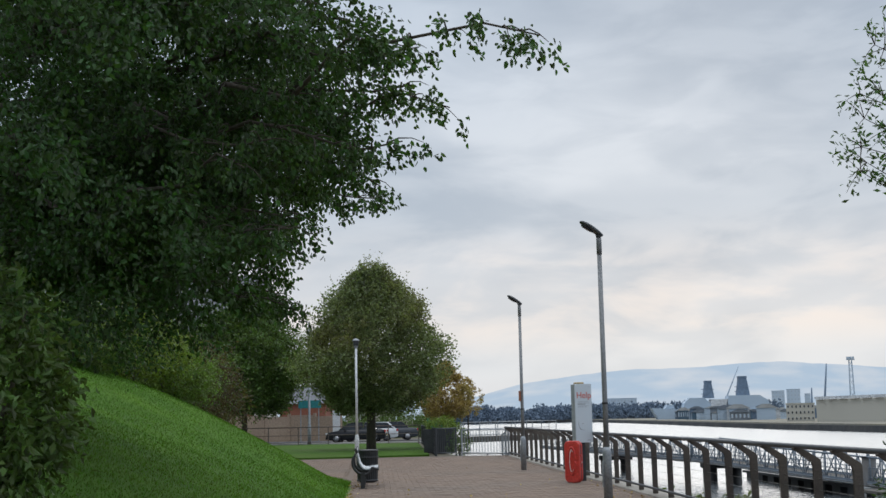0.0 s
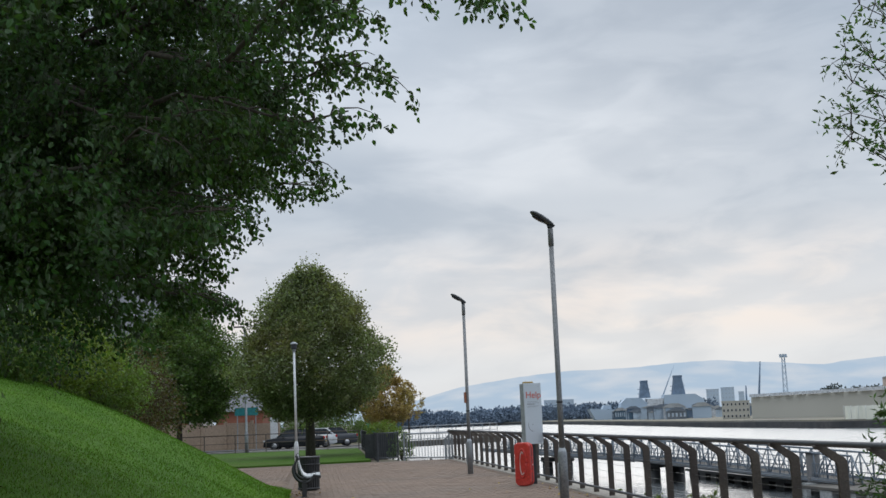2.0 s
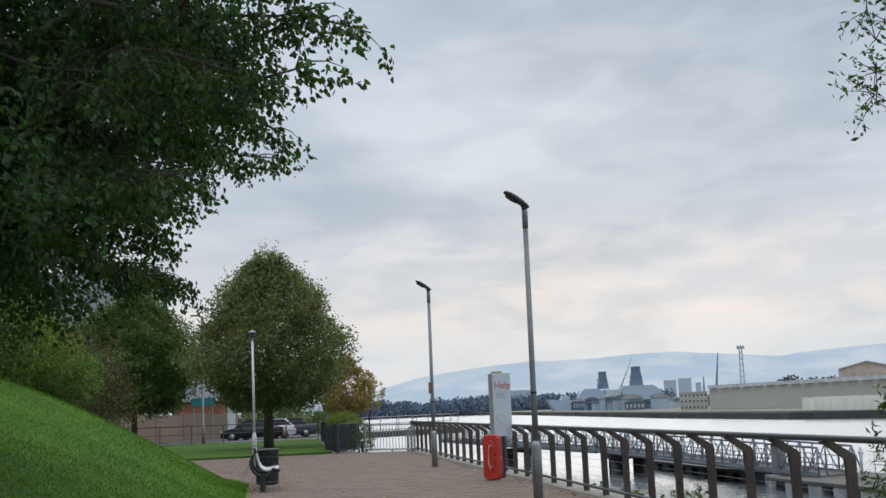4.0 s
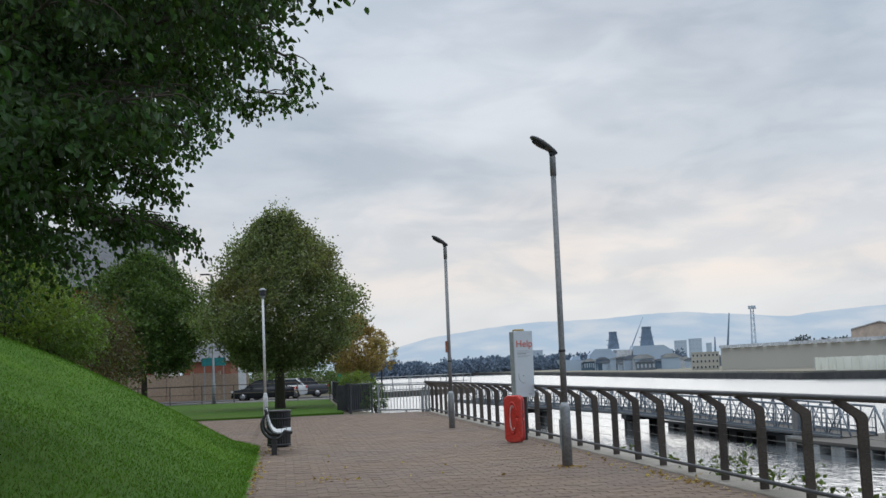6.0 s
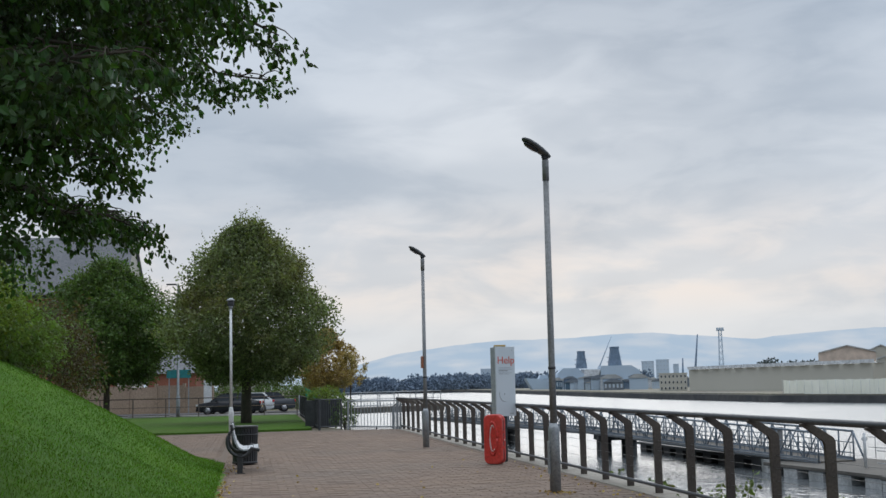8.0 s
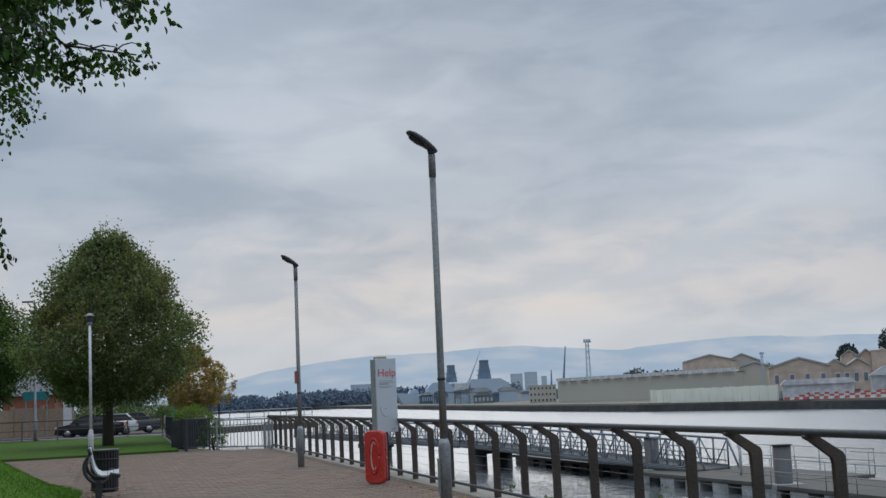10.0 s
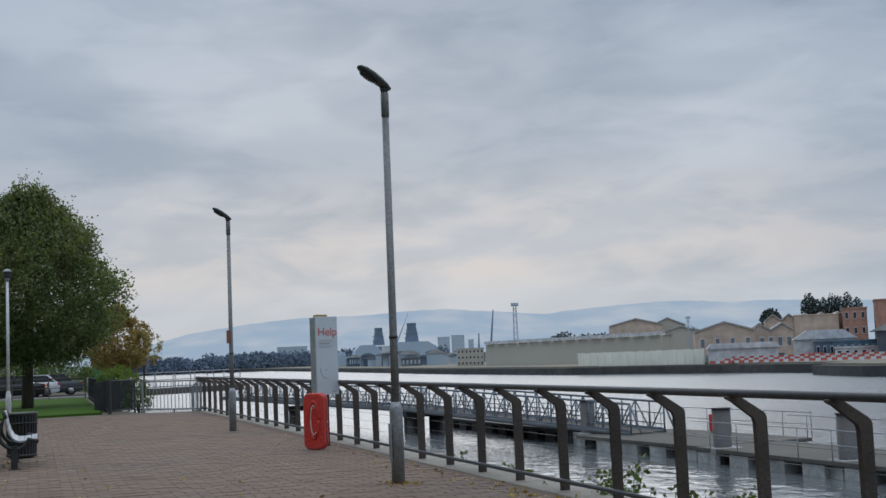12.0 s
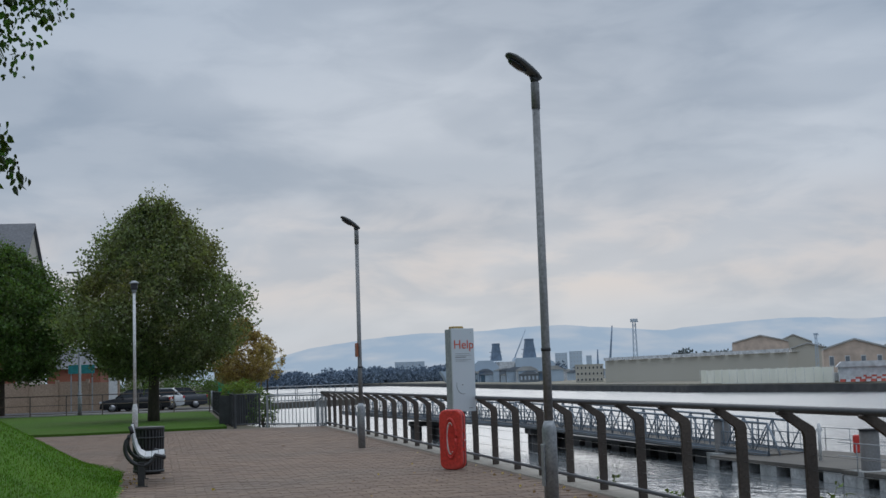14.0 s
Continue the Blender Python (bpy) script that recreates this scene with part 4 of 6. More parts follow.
def shrub(name, x, y, rx, rz, mat, label, seed, n=420, per=17, leaf=0.11, z=None, droop=0.35, wide=0.5, category="shrub", ry=None):
    rng, rr = np.random.default_rng(seed), random.Random(seed)
    z = bank_height(x, y) if z is None else z
    ry = ry or rx
    g = thing(name, (x, y, z), label, category)
    for k in range(6):
        a = k * 1.05 + rr.uniform(-0.3, 0.3)
        bm = bmesh.new()
        limb(bm, (0, 0, -0.1), (0.6 * rx * math.cos(a), 0.6 * ry * math.sin(a), rz * rr.uniform(0.6, 0.95)), 0.035, 0.008, 0.1, rr, 5, 5)
        part("stem", bm, M["bark"], g)
    u = rng.normal(size=(n, 3))
    u /= np.linalg.norm(u, axis=1, keepdims=True)
    lump = np.array([1 + 0.35 * noise.noise((p[0] * 2 + seed, p[1] * 2, p[2] * 2)) for p in u])
    c = u * (lump * (0.35 + 0.65 * rng.random(n) ** 0.5))[:, None] * (rx, ry, rz * 0.55) + (0, 0, rz * 0.5)
    c[:, 2] = np.maximum(c[:, 2], 0.05)
    head = u * 0.7 + rng.normal(size=(n, 3)) * 0.3 + (0, 0, 0.25)
    head /= np.linalg.norm(head, axis=1, keepdims=True)
    at, ax, sz = spray(c, head, per, 0.45 * (rx + rz) / 3.5, leaf, droop, rng)
    part("foliage", leaf_mesh("foliage", at, ax, sz, mat, wide, rng), None, g)
    return g


SHRUBS = [(-10.4, 34.6, 1.75, 1.15, "leaf_conifer", "low spreading juniper drooping over the grass bank"), (-4.4, 10.3, 0.55, 1.9, "leaf_shrub", "narrow dark conifer on the grass bank"), (-12.0, 29.0, 1.2, 1.3, "leaf_conifer", "feathery green conifer on the grass bank"),
          (-10.7, 33.0, 1.4, 1.9, "leaf_yellowgreen", "feathery yellow-green conifer on the grass bank"), (-12.0, 35.0, 2.0, 3.0, "leaf_conifer", "tall green conifer on the grass bank"),
          (-11.0, 30.2, 0.9, 0.9, "leaf_conifer", "low feathery evergreen on the grass bank"), (-10.6, 36.0, 1.3, 1.2, "leaf_conifer", "low spreading evergreen on the grass bank"),
          (-10.9, 40.0, 1.5, 2.7, "leaf_brown", "bare-looking brown shrub on the bank"), (-13.2, 43.5, 2.4, 3.6, "leaf_shrub", "dense dark shrub behind the bank"),
          (-12.3, 38.5, 1.5, 2.6, "leaf_yellowgreen", "yellow-green conifer on the bank"), (-15.5, 33.0, 2.6, 3.6, "leaf_shrub", "tall dark evergreen behind the bank"),
          (-17.5, 42.0, 2.8, 4.4, "leaf_shrub", "tall dark evergreen behind the shrubs"), (-12.6, 27.0, 1.3, 1.5, "leaf_shrub", "dark green conifer beside the big tree")]
for i, (x, y, rx, rz, mt, lb) in enumerate(SHRUBS):
    shrub("shrub", x, y, rx, rz, M[mt], lb, 40 + i, n=int(260 + 130 * rx * rz / 2))


# ---------------------------------------------------------------- lawn, road, fence and street behind
sheet("lawn", [(-4.75, 57.2), (-8.15, 85.6), (-60, 85.6), (-60, 55.6), (-13, 55.6), (-10, 55.3)], 0.03, -0.1, M["lawn"], "flat mown lawn behind the paving", "lawn")
sheet("road", [(-8.0, 88.2), (-60, 88.2), (-60, 102.5), (-9.5, 102.5)], -0.02, -0.2, M["asphalt"], "grey asphalt street with parked cars", "road")
sheet("kerb", [(-8.0, 86.9), (-60, 86.9), (-60, 88.1), (-8.0, 88.1)], 0.08, -0.2, M["kerb"], "pale stone kerb along the street", "kerb")


def long_fence(name, a, b, height, gap, label, rails=(0.12, 0.62), mat="galv"):
    a, b = Vector(a), Vector(b)
    g = thing(name, (0, 0, 0), label, "fence")
    n = max(1, round((b - a).length / gap))
    d = (b - a).normalized()
    post = mesh_of("post", made(box, -0.03, 0.03, -0.03, 0.03, -0.1, height), M[mat])
    for k in range(n + 1):
        part("post", post, None, g).location = a.lerp(b, k / n)
    for z in (*rails, height):
        bar("rail", g, M[mat], [a + Vector((0, 0, z)), b + Vector((0, 0, z))], 0.032 if z == height else 0.02, 8)
    return g


long_fence("railing", (-40, 86.4, 0.03), (-8.15, 86.4, 0.03), 1.18, 2.1, "grey metal railing between lawn and street", mat="post")


def slat_fence(name, a, b, height, label, mat, pitch=0.11):
    a, b = Vector(a), Vector(b)
    g = thing(name, (0, 0, 0), label, "fence")
    n = round((b - a).length / pitch)
    ang = math.degrees(math.atan2((b - a).y, (b - a).x))
    slat = mesh_of("slat", made(box, -0.012, 0.012, -0.006, 0.006, 0.08, height - 0.04), M[mat])
    for k in range(n + 1):
        p = a.lerp(b, k / n)
        part("slat", slat, None, g).matrix_local = pose(p.x, p.y, p.z, 0, 0, ang)
    for z in (0.08, height):
        bar("rail", g, M[mat], [a + Vector((0, 0, z)), b + Vector((0, 0, z))], 0.028, 8)
    m = max(1, round((b - a).length / 2.0))
    post = mesh_of("post", made(box, -0.035, 0.035, -0.035, 0.035, -0.1, height + 0.03), M[mat])
    for k in range(m + 1):
        part("post", post, None, g).location = a.lerp(b, k / m)
    return g


slat_fence("fence", (-4.45, 57.0, 0), (-7.85, 85.5, 0), 1.2, "dark close-barred metal fence beside the lawn", "dark_metal", 0.12)
slat_fence("fence", (-4.4, 56.9, 0), (-3.55, 57.6, 0), 1.2, "grey barred metal gate at the end of the promenade", "rail", 0.11)
slat_fence("fence", (-3.2, 56.6, 0), (-1.15, 55.0, 0), 1.12, "pale barred metal railing over the river steps", "galv", 0.17)
slat_fence("fence", (-1.35, 55.9, -0.3), (-1.02, 54.9, 0.0), 1.15, "short grey end gate of the guard rail", "galv", 0.12)
slat_fence("fence", (-3.4, 58.0, -0.7), (-0.7, 55.6, -0.7), 0.75, "low dark river grating below the steps", "dark_metal", 0.1)


def planter():
    g = thing("planter", (-4.55, 61.0, 0), "low grey planter box behind the fence", "planter")
    for k, (x0, x1, y0, y1) in enumerate(((-0.75, 0.75, -0.75, -0.7), (-0.75, 0.75, 0.7, 0.75), (-0.75, -0.7, -0.7, 0.7), (0.7, 0.75, -0.7, 0.7))):
        block("board", g, M["dark_metal"], x0, x1, y0, y1, 0.0, 1.15, 0.01)
    block("soil", g, M["soil"], -0.69, 0.69, -0.69, 0.69, 0.1, 1.08)


planter()
shrub("shrub", -4.45, 61.0, 0.8, 0.55, M["leaf_yellowgreen"], "clipped yellow-green hedge plant in a planter", 71, n=260, per=12, leaf=0.08, z=1.08)
shrub("shrub", -3.55, 60.0, 0.5, 1.2, M["leaf_shrub"], "loose green plant beside the planter", 72, n=120, per=12, leaf=0.1, z=-0.05)


def car(at, turn, paint, label, length=4.3, estate=False):
    g = thing("car", at, label, "car", "cars parked along the street", turn=turn)
    h = length / 2
    low = [(-h, 0.32), (-h + 0.03, 0.62), (-h + 0.2, 0.78), (-h + 1.1, 0.92), (h - 0.55, 0.98), (h - 0.06, 0.92), (h, 0.62), (h - 0.02, 0.3), (h - 0.3, 0.22), (-h + 0.3, 0.2)]
    bm = bmesh.new()
    prism(bm, low, -0.86, 0.86, "y")
    rounded(bm, 0.07, seg=3)
    for v in bm.verts:
        v.co.y *= 1 - 0.10 * max(0.0, abs(v.co.x) - h * 0.7) / (h * 0.3)
    for f in bm.faces:
        f.smooth = True
    part("body", bm, M[paint], g)
    back = h - 0.25 if estate else h - 0.75
    glass = [(-h + 1.0, 0.90), (-h + 1.75, 1.40), (-h + 2.1, 1.45), (back - 0.55, 1.43), (back, 0.95)]
    for y0, y1, nm in ((-0.76, 0.76, "window_band"),):
        bm = bmesh.new()
        vs = prism(bm, glass, y0, y1, "y")
        for v in vs:
            v.co.y *= 1 - 0.16 * (v.co.z - 0.9) / 0.5
        part(nm, bm, M["glass"], g, "dark window glass")
    roof = [(-h + 1.72, 1.41), (-h + 2.1, 1.47), (back - 0.6, 1.455), (back - 0.45, 1.40)]
    bm = bmesh.new()
    prism(bm, roof, -0.665, 0.665, "y")
    part("roof", bm, M[paint], g)
    for y in (-0.70, 0.70):
        for xa, xb in ((-h + 1.0, -h + 1.78), (-h + 2.55, -h + 2.55), (back + 0.02, back - 0.53)):
            bar("pillar", g, M[paint], [(xa, y * 1.08, 0.93), (xb, y * 0.95, 1.43)], 0.035, 6)
    wheel = mesh_of("wheel", made(lathe, [(0.2, -0.1), (0.30, -0.1), (0.315, -0.07), (0.315, 0.07), (0.30, 0.1), (0.2, 0.1)], 20), M["rubber"])
    rim = mesh_of("rim", made(lathe, [(0.05, -0.106), (0.2, -0.104), (0.2, 0.104), (0.05, 0.106)], 10), M["rim"])
    for x in (-h + 0.82, h - 0.85):
        for y in (-0.80, 0.80):
            w = part("wheel", wheel, None, g)
            w.matrix_local = pose(x, y, 0.315, 90, 0, 0)
            part("rim", rim, None, w)
    for y in (-0.62, 0.62):
        block("headlight", g, M["clear_lens"], -h - 0.005, -h + 0.25, y - 0.17, y + 0.17, 0.62, 0.74, 0.03)
        block("tail_light", g, M["red_lens"], h - 0.12, h + 0.005, y - 0.16, y + 0.16, 0.72, 0.92, 0.03)
        block("door_mirror", g, M[paint], -h + 1.35, -h + 1.5, y * 1.55 - 0.06, y * 1.55 + 0.06, 0.92, 1.05, 0.03)
    block("bumper", g, M["rubber"], -h - 0.02, -h + 0.12, -0.7, 0.7, 0.25, 0.4, 0.03)
    block("number_plate", g, M["far_yellow"], h - 0.01, h + 0.015, -0.25, 0.25, 0.5, 0.61)


car((-13.25, 91.5, 0), 0, "car_black", "black hatchback parked along the street", 4.45)
car((-13.0, 96.0, 0), 4, "car_silver", "silver car parked behind a black one", 4.5, True)
car((-11.6, 98.6, 0), 12, "car_grey", "dark grey car parked at the end of the street", 4.2)


def tall_street_lamp():
    g = thing("street_lamp", (-15.95, 86.9, 0), "tall grey street lamp with a short flat arm", "lamp post")
    part("shaft", made(lathe, [(0.13, -0.1), (0.13, 1.3), (0.09, 1.4), (0.06, 8.65)], 14), M["galv"], g)
    bar("arm", g, M["galv"], [(0.0, 0, 8.62), (-0.3, 0, 8.68), (-0.55, 0, 8.69)], 0.03, 8)
    block("lamp_head", g, M["dark_metal"], -0.75, -0.1, -0.11, 0.11, 8.64, 8.74, 0.03)


tall_street_lamp()


def brick_wall():
    g = thing("boundary_wall", (0, 0, 0), "tan brick boundary wall with pillars beside the street", "wall", kind="structure")
    for k, x in enumerate(np.arange(-34, -17.5, 2.2)):
        block("wall_panel", g, M["tan_wall"], x, x + 1.95, 104.0, 104.22, -0.05, 2.15 - 0.12 * (k % 2))
        block("pillar", g, M["tan_wall"], x + 1.96, x + 2.19, 103.93, 104.29, -0.05, 2.3, 0.01)


brick_wall()


def house():
    g = thing("house", (-30.8, 112, 0), "brick house with slate roof and cream gable end", "house")
    w, d = 5.2, 9.0
    block("wall", g, M["brick"], -12, w - 0.3, 0.3, d, -0.1, 9.9)
    bm = bmesh.new()
    prism(bm, [(0.0, -0.1), (d, -0.1), (d, 10.5), (d / 2, 15.3), (0.0, 10.5)], w - 0.28, w, "x")
    part("gable_wall", bm, M["render"], g, "cream rendered gable end")
    for y0, y1, z0, z1 in ((-0.35, d / 2, 10.05, 15.5), (d + 0.35, d / 2, 10.05, 15.5)):
        bm = bmesh.new()
        prism(bm, [(y0, z0), (y1, z1), (y1, z1 + 0.16), (y0, z0 + 0.16)], -12.2, w + 0.25, "x")
        part("roof", bm, M["slate"], g)
    for x in (-9.6, -6.8, -4.0, -1.2, 1.8):
        for z in (1.0, 4.0, 7.0):
            win = block("window", g, M["white_paint"], x, x + 1.2, 0.24, 0.34, z, z + 1.5)
            block("pane", win, M["glass"], x + 0.08, x + 1.12, 0.225, 0.245, z + 0.08, z + 1.42)
    bar("gutter", g, M["dark_metal"], [(-12.2, -0.38, 10.1), (w + 0.2, -0.38, 10.1)], 0.07, 8)


house()


def row_building(x0, x1, y0, y1, h, mat, label, roof="slate", rise=1.6):
    g = thing("low_building", (0, 0, 0), label, "building")
    block("wall", g, M[mat], x0, x1, y0, y1, -0.1, h)
    bm = bmesh.new()
    prism(bm, [(y0 - 0.3, h - 0.05), ((y0 + y1) / 2, h + rise), (y1 + 0.3, h - 0.05)], x0 - 0.3, x1 + 0.3, "x")
    part("roof", bm, M[roof], g)
    n = max(1, int((x1 - x0) / 3))
    for k in range(n):
        x = x0 + (k + 0.35) * (x1 - x0) / n
        win = block("window", g, M["white_paint"], x, x + 1.1, y0 - 0.06, y0 + 0.05, 0.9, 2.1)
        block("pane", win, M["glass"], x + 0.08, x + 1.02, y0 - 0.075, y0 - 0.055, 0.98, 2.02)


row_building(-22.5, -18.5, 108, 114, 3.2, "brick", "low red brick building behind the wall")
row_building(-18.2, -14.5, 118, 124, 2.6, "render", "low pale building behind the street", "far_roof_dark", 0.8)


def street_sign(x, y, w, z0, z1, mat, label):
    g = thing("sign", (x, y, 0), label, "sign")
    block("panel", g, M[mat], -w / 2, w / 2, -0.03, 0.03, z0, z1, 0.01)
    for k in (-1, 1):
        block("post", g, M["galv"], k * w * 0.4 - 0.04, k * w * 0.4 + 0.04, 0.03, 0.11, -0.1, z1 - 0.05)


street_sign(-19.0, 103.2, 1.9, 2.7, 3.35, "sign_teal", "teal sign panel on posts beside the wall")
street_sign(-16.7, 103.0, 0.62, 0.25, 2.5, "white_paint", "tall white notice panel beside the street")
street_sign(-8.0, 97.5, 1.15, 0.9, 2.45, "sign_green", "green hoarding panel beside the water")
for i, (x, y, rx, rz) in enumerate(((-20.5, 118, 2.5, 3.0), (-15.5, 112, 2.6, 2.2), (-12.5, 114, 2.4, 2.0), (-9.8, 116, 1.8, 1.9), (-18, 128, 4, 5), (-11.5, 125, 3.0, 4.0))):
    shrub("shrub", x, y, rx, rz, M["leaf_shrub"], "green hedge shrub behind the street", 80 + i, n=220, per=12, leaf=0.22, z=-0.05)
for x in (-9.6, -9.0, -8.5):
    g = thing("bollard", (x, 103.5, 0), "pale steel post beside the water", "bollard")
    part("shaft", made(lathe, [(0.06, -0.1), (0.06, 1.1), (0.03, 1.14)], 10), M["galv"], g)
g = thing("flag_pole", (-7.35, 94.0, 0), "tall pale steel pole beside the green hoarding", "pole")
part("shaft", made(lathe, [(0.13, -0.1), (0.12, 3.0), (0.1, 3.6)], 12), M["galv"], g)


# ---------------------------------------------------------------- river: pontoon, piles, gangway
def oriented(a, b):
    """A pose at a that looks along +x to b, level."""
    a, b = Vector(a), Vector(b)
    return pose(a.x, a.y, a.z, 0, 0, math.degrees(math.atan2(b.y - a.y, b.x - a.x))), (b - a).length


def pontoon(a, b, width, label, deck_z=-2.4, rails=True, dark=False):
    """A floating walkway from a to b, its near edge on the line, widening to the right of travel."""
    m, n = oriented((*a, 0), (*b, 0))
    g = thing("pontoon", (0, 0, 0), label, "pontoon")
    g.matrix_world = m
    block("deck", g, M["black_timber" if dark else "deck"], 0, n, 0, width, deck_z - 0.14, deck_z, 0.01)
    block("fender", g, M["black_timber"], 0, n, -0.06, -0.005, deck_z - 0.16, deck_z - 0.03)
    k = 0.35
    while k + 1.2 < n:
        block("float", g, M["black_timber" if dark else "float_pale"], k, k + 1.25, -0.04, width + 0.04, WATER - 0.4, deck_z - 0.15, 0.03)
        k += 2.3
    if rails:
        k = 0.15
        while k < n:
            for y in ((0.12, width - 0.12) if rails == 2 else (width - 0.12,)):
                bar("rail_post", g, M["galv"], [(k, y, deck_z), (k, y, deck_z + 1.05)], 0.022, 6)
            k += 1.9
        for y in ((0.12, width - 0.12) if rails == 2 else (width - 0.12,)):
            for z in (0.55, 1.05):
                bar("rail", g, M["galv"], [(0.1, y, deck_z + z), (n - 0.1, y, deck_z + z)], 0.02, 6)
    return g


# the walkway runs back along the river; the landing stage is the part under the gangway's foot
pontoon((21.95, 33.6), (18.4, 55.7), -4.3, "long floating pontoon with weathered deck and metal railings", rails=2)
pontoon((18.68, 55.85), (16.5, 66.0), -5.6, "wide floating landing stage with grey deck", rails=1)
pontoon((17.15, 68.4), (14.3, 89.0), -3.2, "dark low floating walkway beneath the gangway", deck_z=-2.37, rails=0, dark=True)


def pile(x, y, top, label, r=0.36):
    g = thing("mooring_pile", (x, y, 0), label, "pile", "mooring piles in the river")
    part("shaft", made(lathe, [(r, -6), (r, top - 0.03)], 22), M["pile"], g)
    part("cap", made(lathe, [(r + 0.05, top - 0.04), (r + 0.05, top), (0.05, top + 0.01)], 22), M["dark_metal"], g)
    block("guide_collar", g, M["float_pale"], -0.62, 0.62, -0.62, 0.62, -2.62, -2.38, 0.03)
    for sx in (-0.5, 0.5):
        block("collar_foot", g, M["float_pale"], sx - 0.12, sx + 0.12, -0.6, 0.6, -3.3, -2.62, 0.02)


pile(20.55, 47.3, -0.82, "grey round steel mooring pile at the pontoon")
pile(19.2, 54.8, -0.84, "grey round steel mooring pile at the pontoon")
pile(17.6, 67.5, -0.8, "grey round steel mooring pile by the landing stage")


def truss_bridge(a, b, width, height, label, bays):
    m, n = oriented((a[0], a[1], 0), (b[0], b[1], 0))
    n = math.hypot(b[0] - a[0], b[1] - a[1])
    g = thing("gangway", (0, 0, 0), label, "gangway")
    g.matrix_world = m

    def at(t, y, z):
        return (n * t, y, a[2] + (b[2] - a[2]) * t + z)

    for y in (0.0, width):
        bar("upper_chord", g, M["truss"], [at(0, y, height), at(1, y, height)], 0.055, 8)
        bar("lower_chord", g, M["truss"], [at(0, y, 0), at(1, y, 0)], 0.11, 8)
        bar("end_brace", g, M["truss"], [at(1, y, height), (n + 0.75, y, b[2] + 0.05)], 0.05, 8)
        bar("kick_rail", g, M["truss"], [at(0, y, 0.38), at(1, y, 0.38)], 0.03, 6)
        bar("mid_rail", g, M["truss"], [at(0, y, height * 0.62), at(1, y, height * 0.62)], 0.025, 6)
        # close-set balusters and a kick plate behind the truss
        rows = int(n / 0.42)
        post = mesh_of("baluster", made(box, -0.011, 0.011, -0.04, -0.02, 0.1, height * 0.62), M["truss"])
        for k in range(rows):
            part("baluster", post, None, g).location = at((k + 0.5) / rows, y, 0)
        bm = bmesh.new()
        vs = [bm.verts.new(at(t, y + w, z)) for z in (0.0, 0.2) for t, w in ((0, -0.065), (1, -0.065), (1, -0.045), (0, -0.045))]
        for f in ((0, 3, 2, 1), (4, 5, 6, 7), (0, 1, 5, 4), (1, 2, 6, 5), (2, 3, 7, 6), (3, 0, 4, 7)):
            bm.faces.new([vs[i] for i in f])
        part("kick_plate", bm, M["truss"], g)
        for k in range(bays + 1):
            bar("upright", g, M["truss"], [at(k / bays, y, 0), at(k / bays, y, height)], 0.045, 6)
            if k < bays:
                bar("brace", g, M["truss"], [at(k / bays, y, 0 if k % 2 else height), at((k + 1) / bays, y, height if k % 2 else 0)], 0.036, 6)
    bm = bmesh.new()
    vs = [bm.verts.new(at(t, y, z)) for z in (-0.06, 0.06) for t, y in ((0, 0.1), (1, 0.1), (1, width - 0.1), (0, width - 0.1))]
    for f in ((0, 3, 2, 1), (4, 5, 6, 7), (0, 1, 5, 4), (1, 2, 6, 5), (2, 3, 7, 6), (3, 0, 4, 7)):
        bm.faces.new([vs[i] for i in f])
    part("walkway", bm, M["deck"], g)


truss_bridge((12.4, 86.0, -1.5), (20.6, 64.9, -2.38), -2.1, 1.42, "sloping blue-grey steel truss gangway down to the pontoon", 22)
truss_bridge((2.2, 116.0, -1.2), (12.4, 86.3, -1.55), -2.1, 1.4, "level blue-grey steel truss walkway above the river", 20)


def dolphin(x, y):
    g = thing("dolphin", (x, y, 0), "dark timber and steel support standing in the river", "support")
    for dx in (-0.8, 0.8):
        for dy in (-0.7, 0.7):
            part("leg", made(lathe, [(0.40, -6), (0.38, -1.98)], 14), M["black_timber"], g).location = (dx, dy, 0)
    block("cross_head", g, M["black_timber"], -1.3, 1.3, -1.1, 1.1, -2.0, -1.68, 0.02)


dolphin(12.3, 84.6)
dolphin(6.3, 103.0)


def white_post(x, y, z):
    g = thing("marker_post", (x, y, z), "white post on the landing stage", "post")
    part("shaft", made(lathe, [(0.07, 0), (0.07, 1.5), (0.02, 1.56)], 12), M["white_paint"], g)
    block("bracket", g, M["white_paint"], -0.12, 0.12, -0.05, 0.05, 1.2, 1.35, 0.01)


white_post(19.6, 60.6, -2.4)


def life_ring_box(x, y, z):
    g = thing("lifebuoy_housing", (x, y, z), "small red lifebuoy housing on the pontoon", "lifebuoy")
    block("support_post", g, M["galv"], -0.04, 0.04, 0.0, 0.08, 0.0, 0.7)
    bm = made(box, -0.17, 0.17, -0.2, -0.005, 0.06, 0.86)
    rounded(bm, 0.07, seg=3)
    part("shell", bm, M["buoy_red"], g)


life_ring_box(22.3, 63.2, -2.4)
# low walkway railings beyond the end of the promenade
long_fence("railing", (-5.9, 100.0, 0.1), (1.6, 107.5, 0.1), 1.15, 1.9, "pale metal railing on the walkway beyond", mat="galv")
long_fence("railing", (-6.2, 102.0, 0.1), (1.0, 109.5, 0.1), 1.15, 1.9, "pale metal railing on the far side of the walkway", mat="galv")
sheet("walkway", [(-6.4, 99.4), (1.9, 107.2), (0.9, 110.2), (-7.4, 102.4)], 0.1, -0.35, M["deck"], "concrete walkway out to the gangway", "walkway")


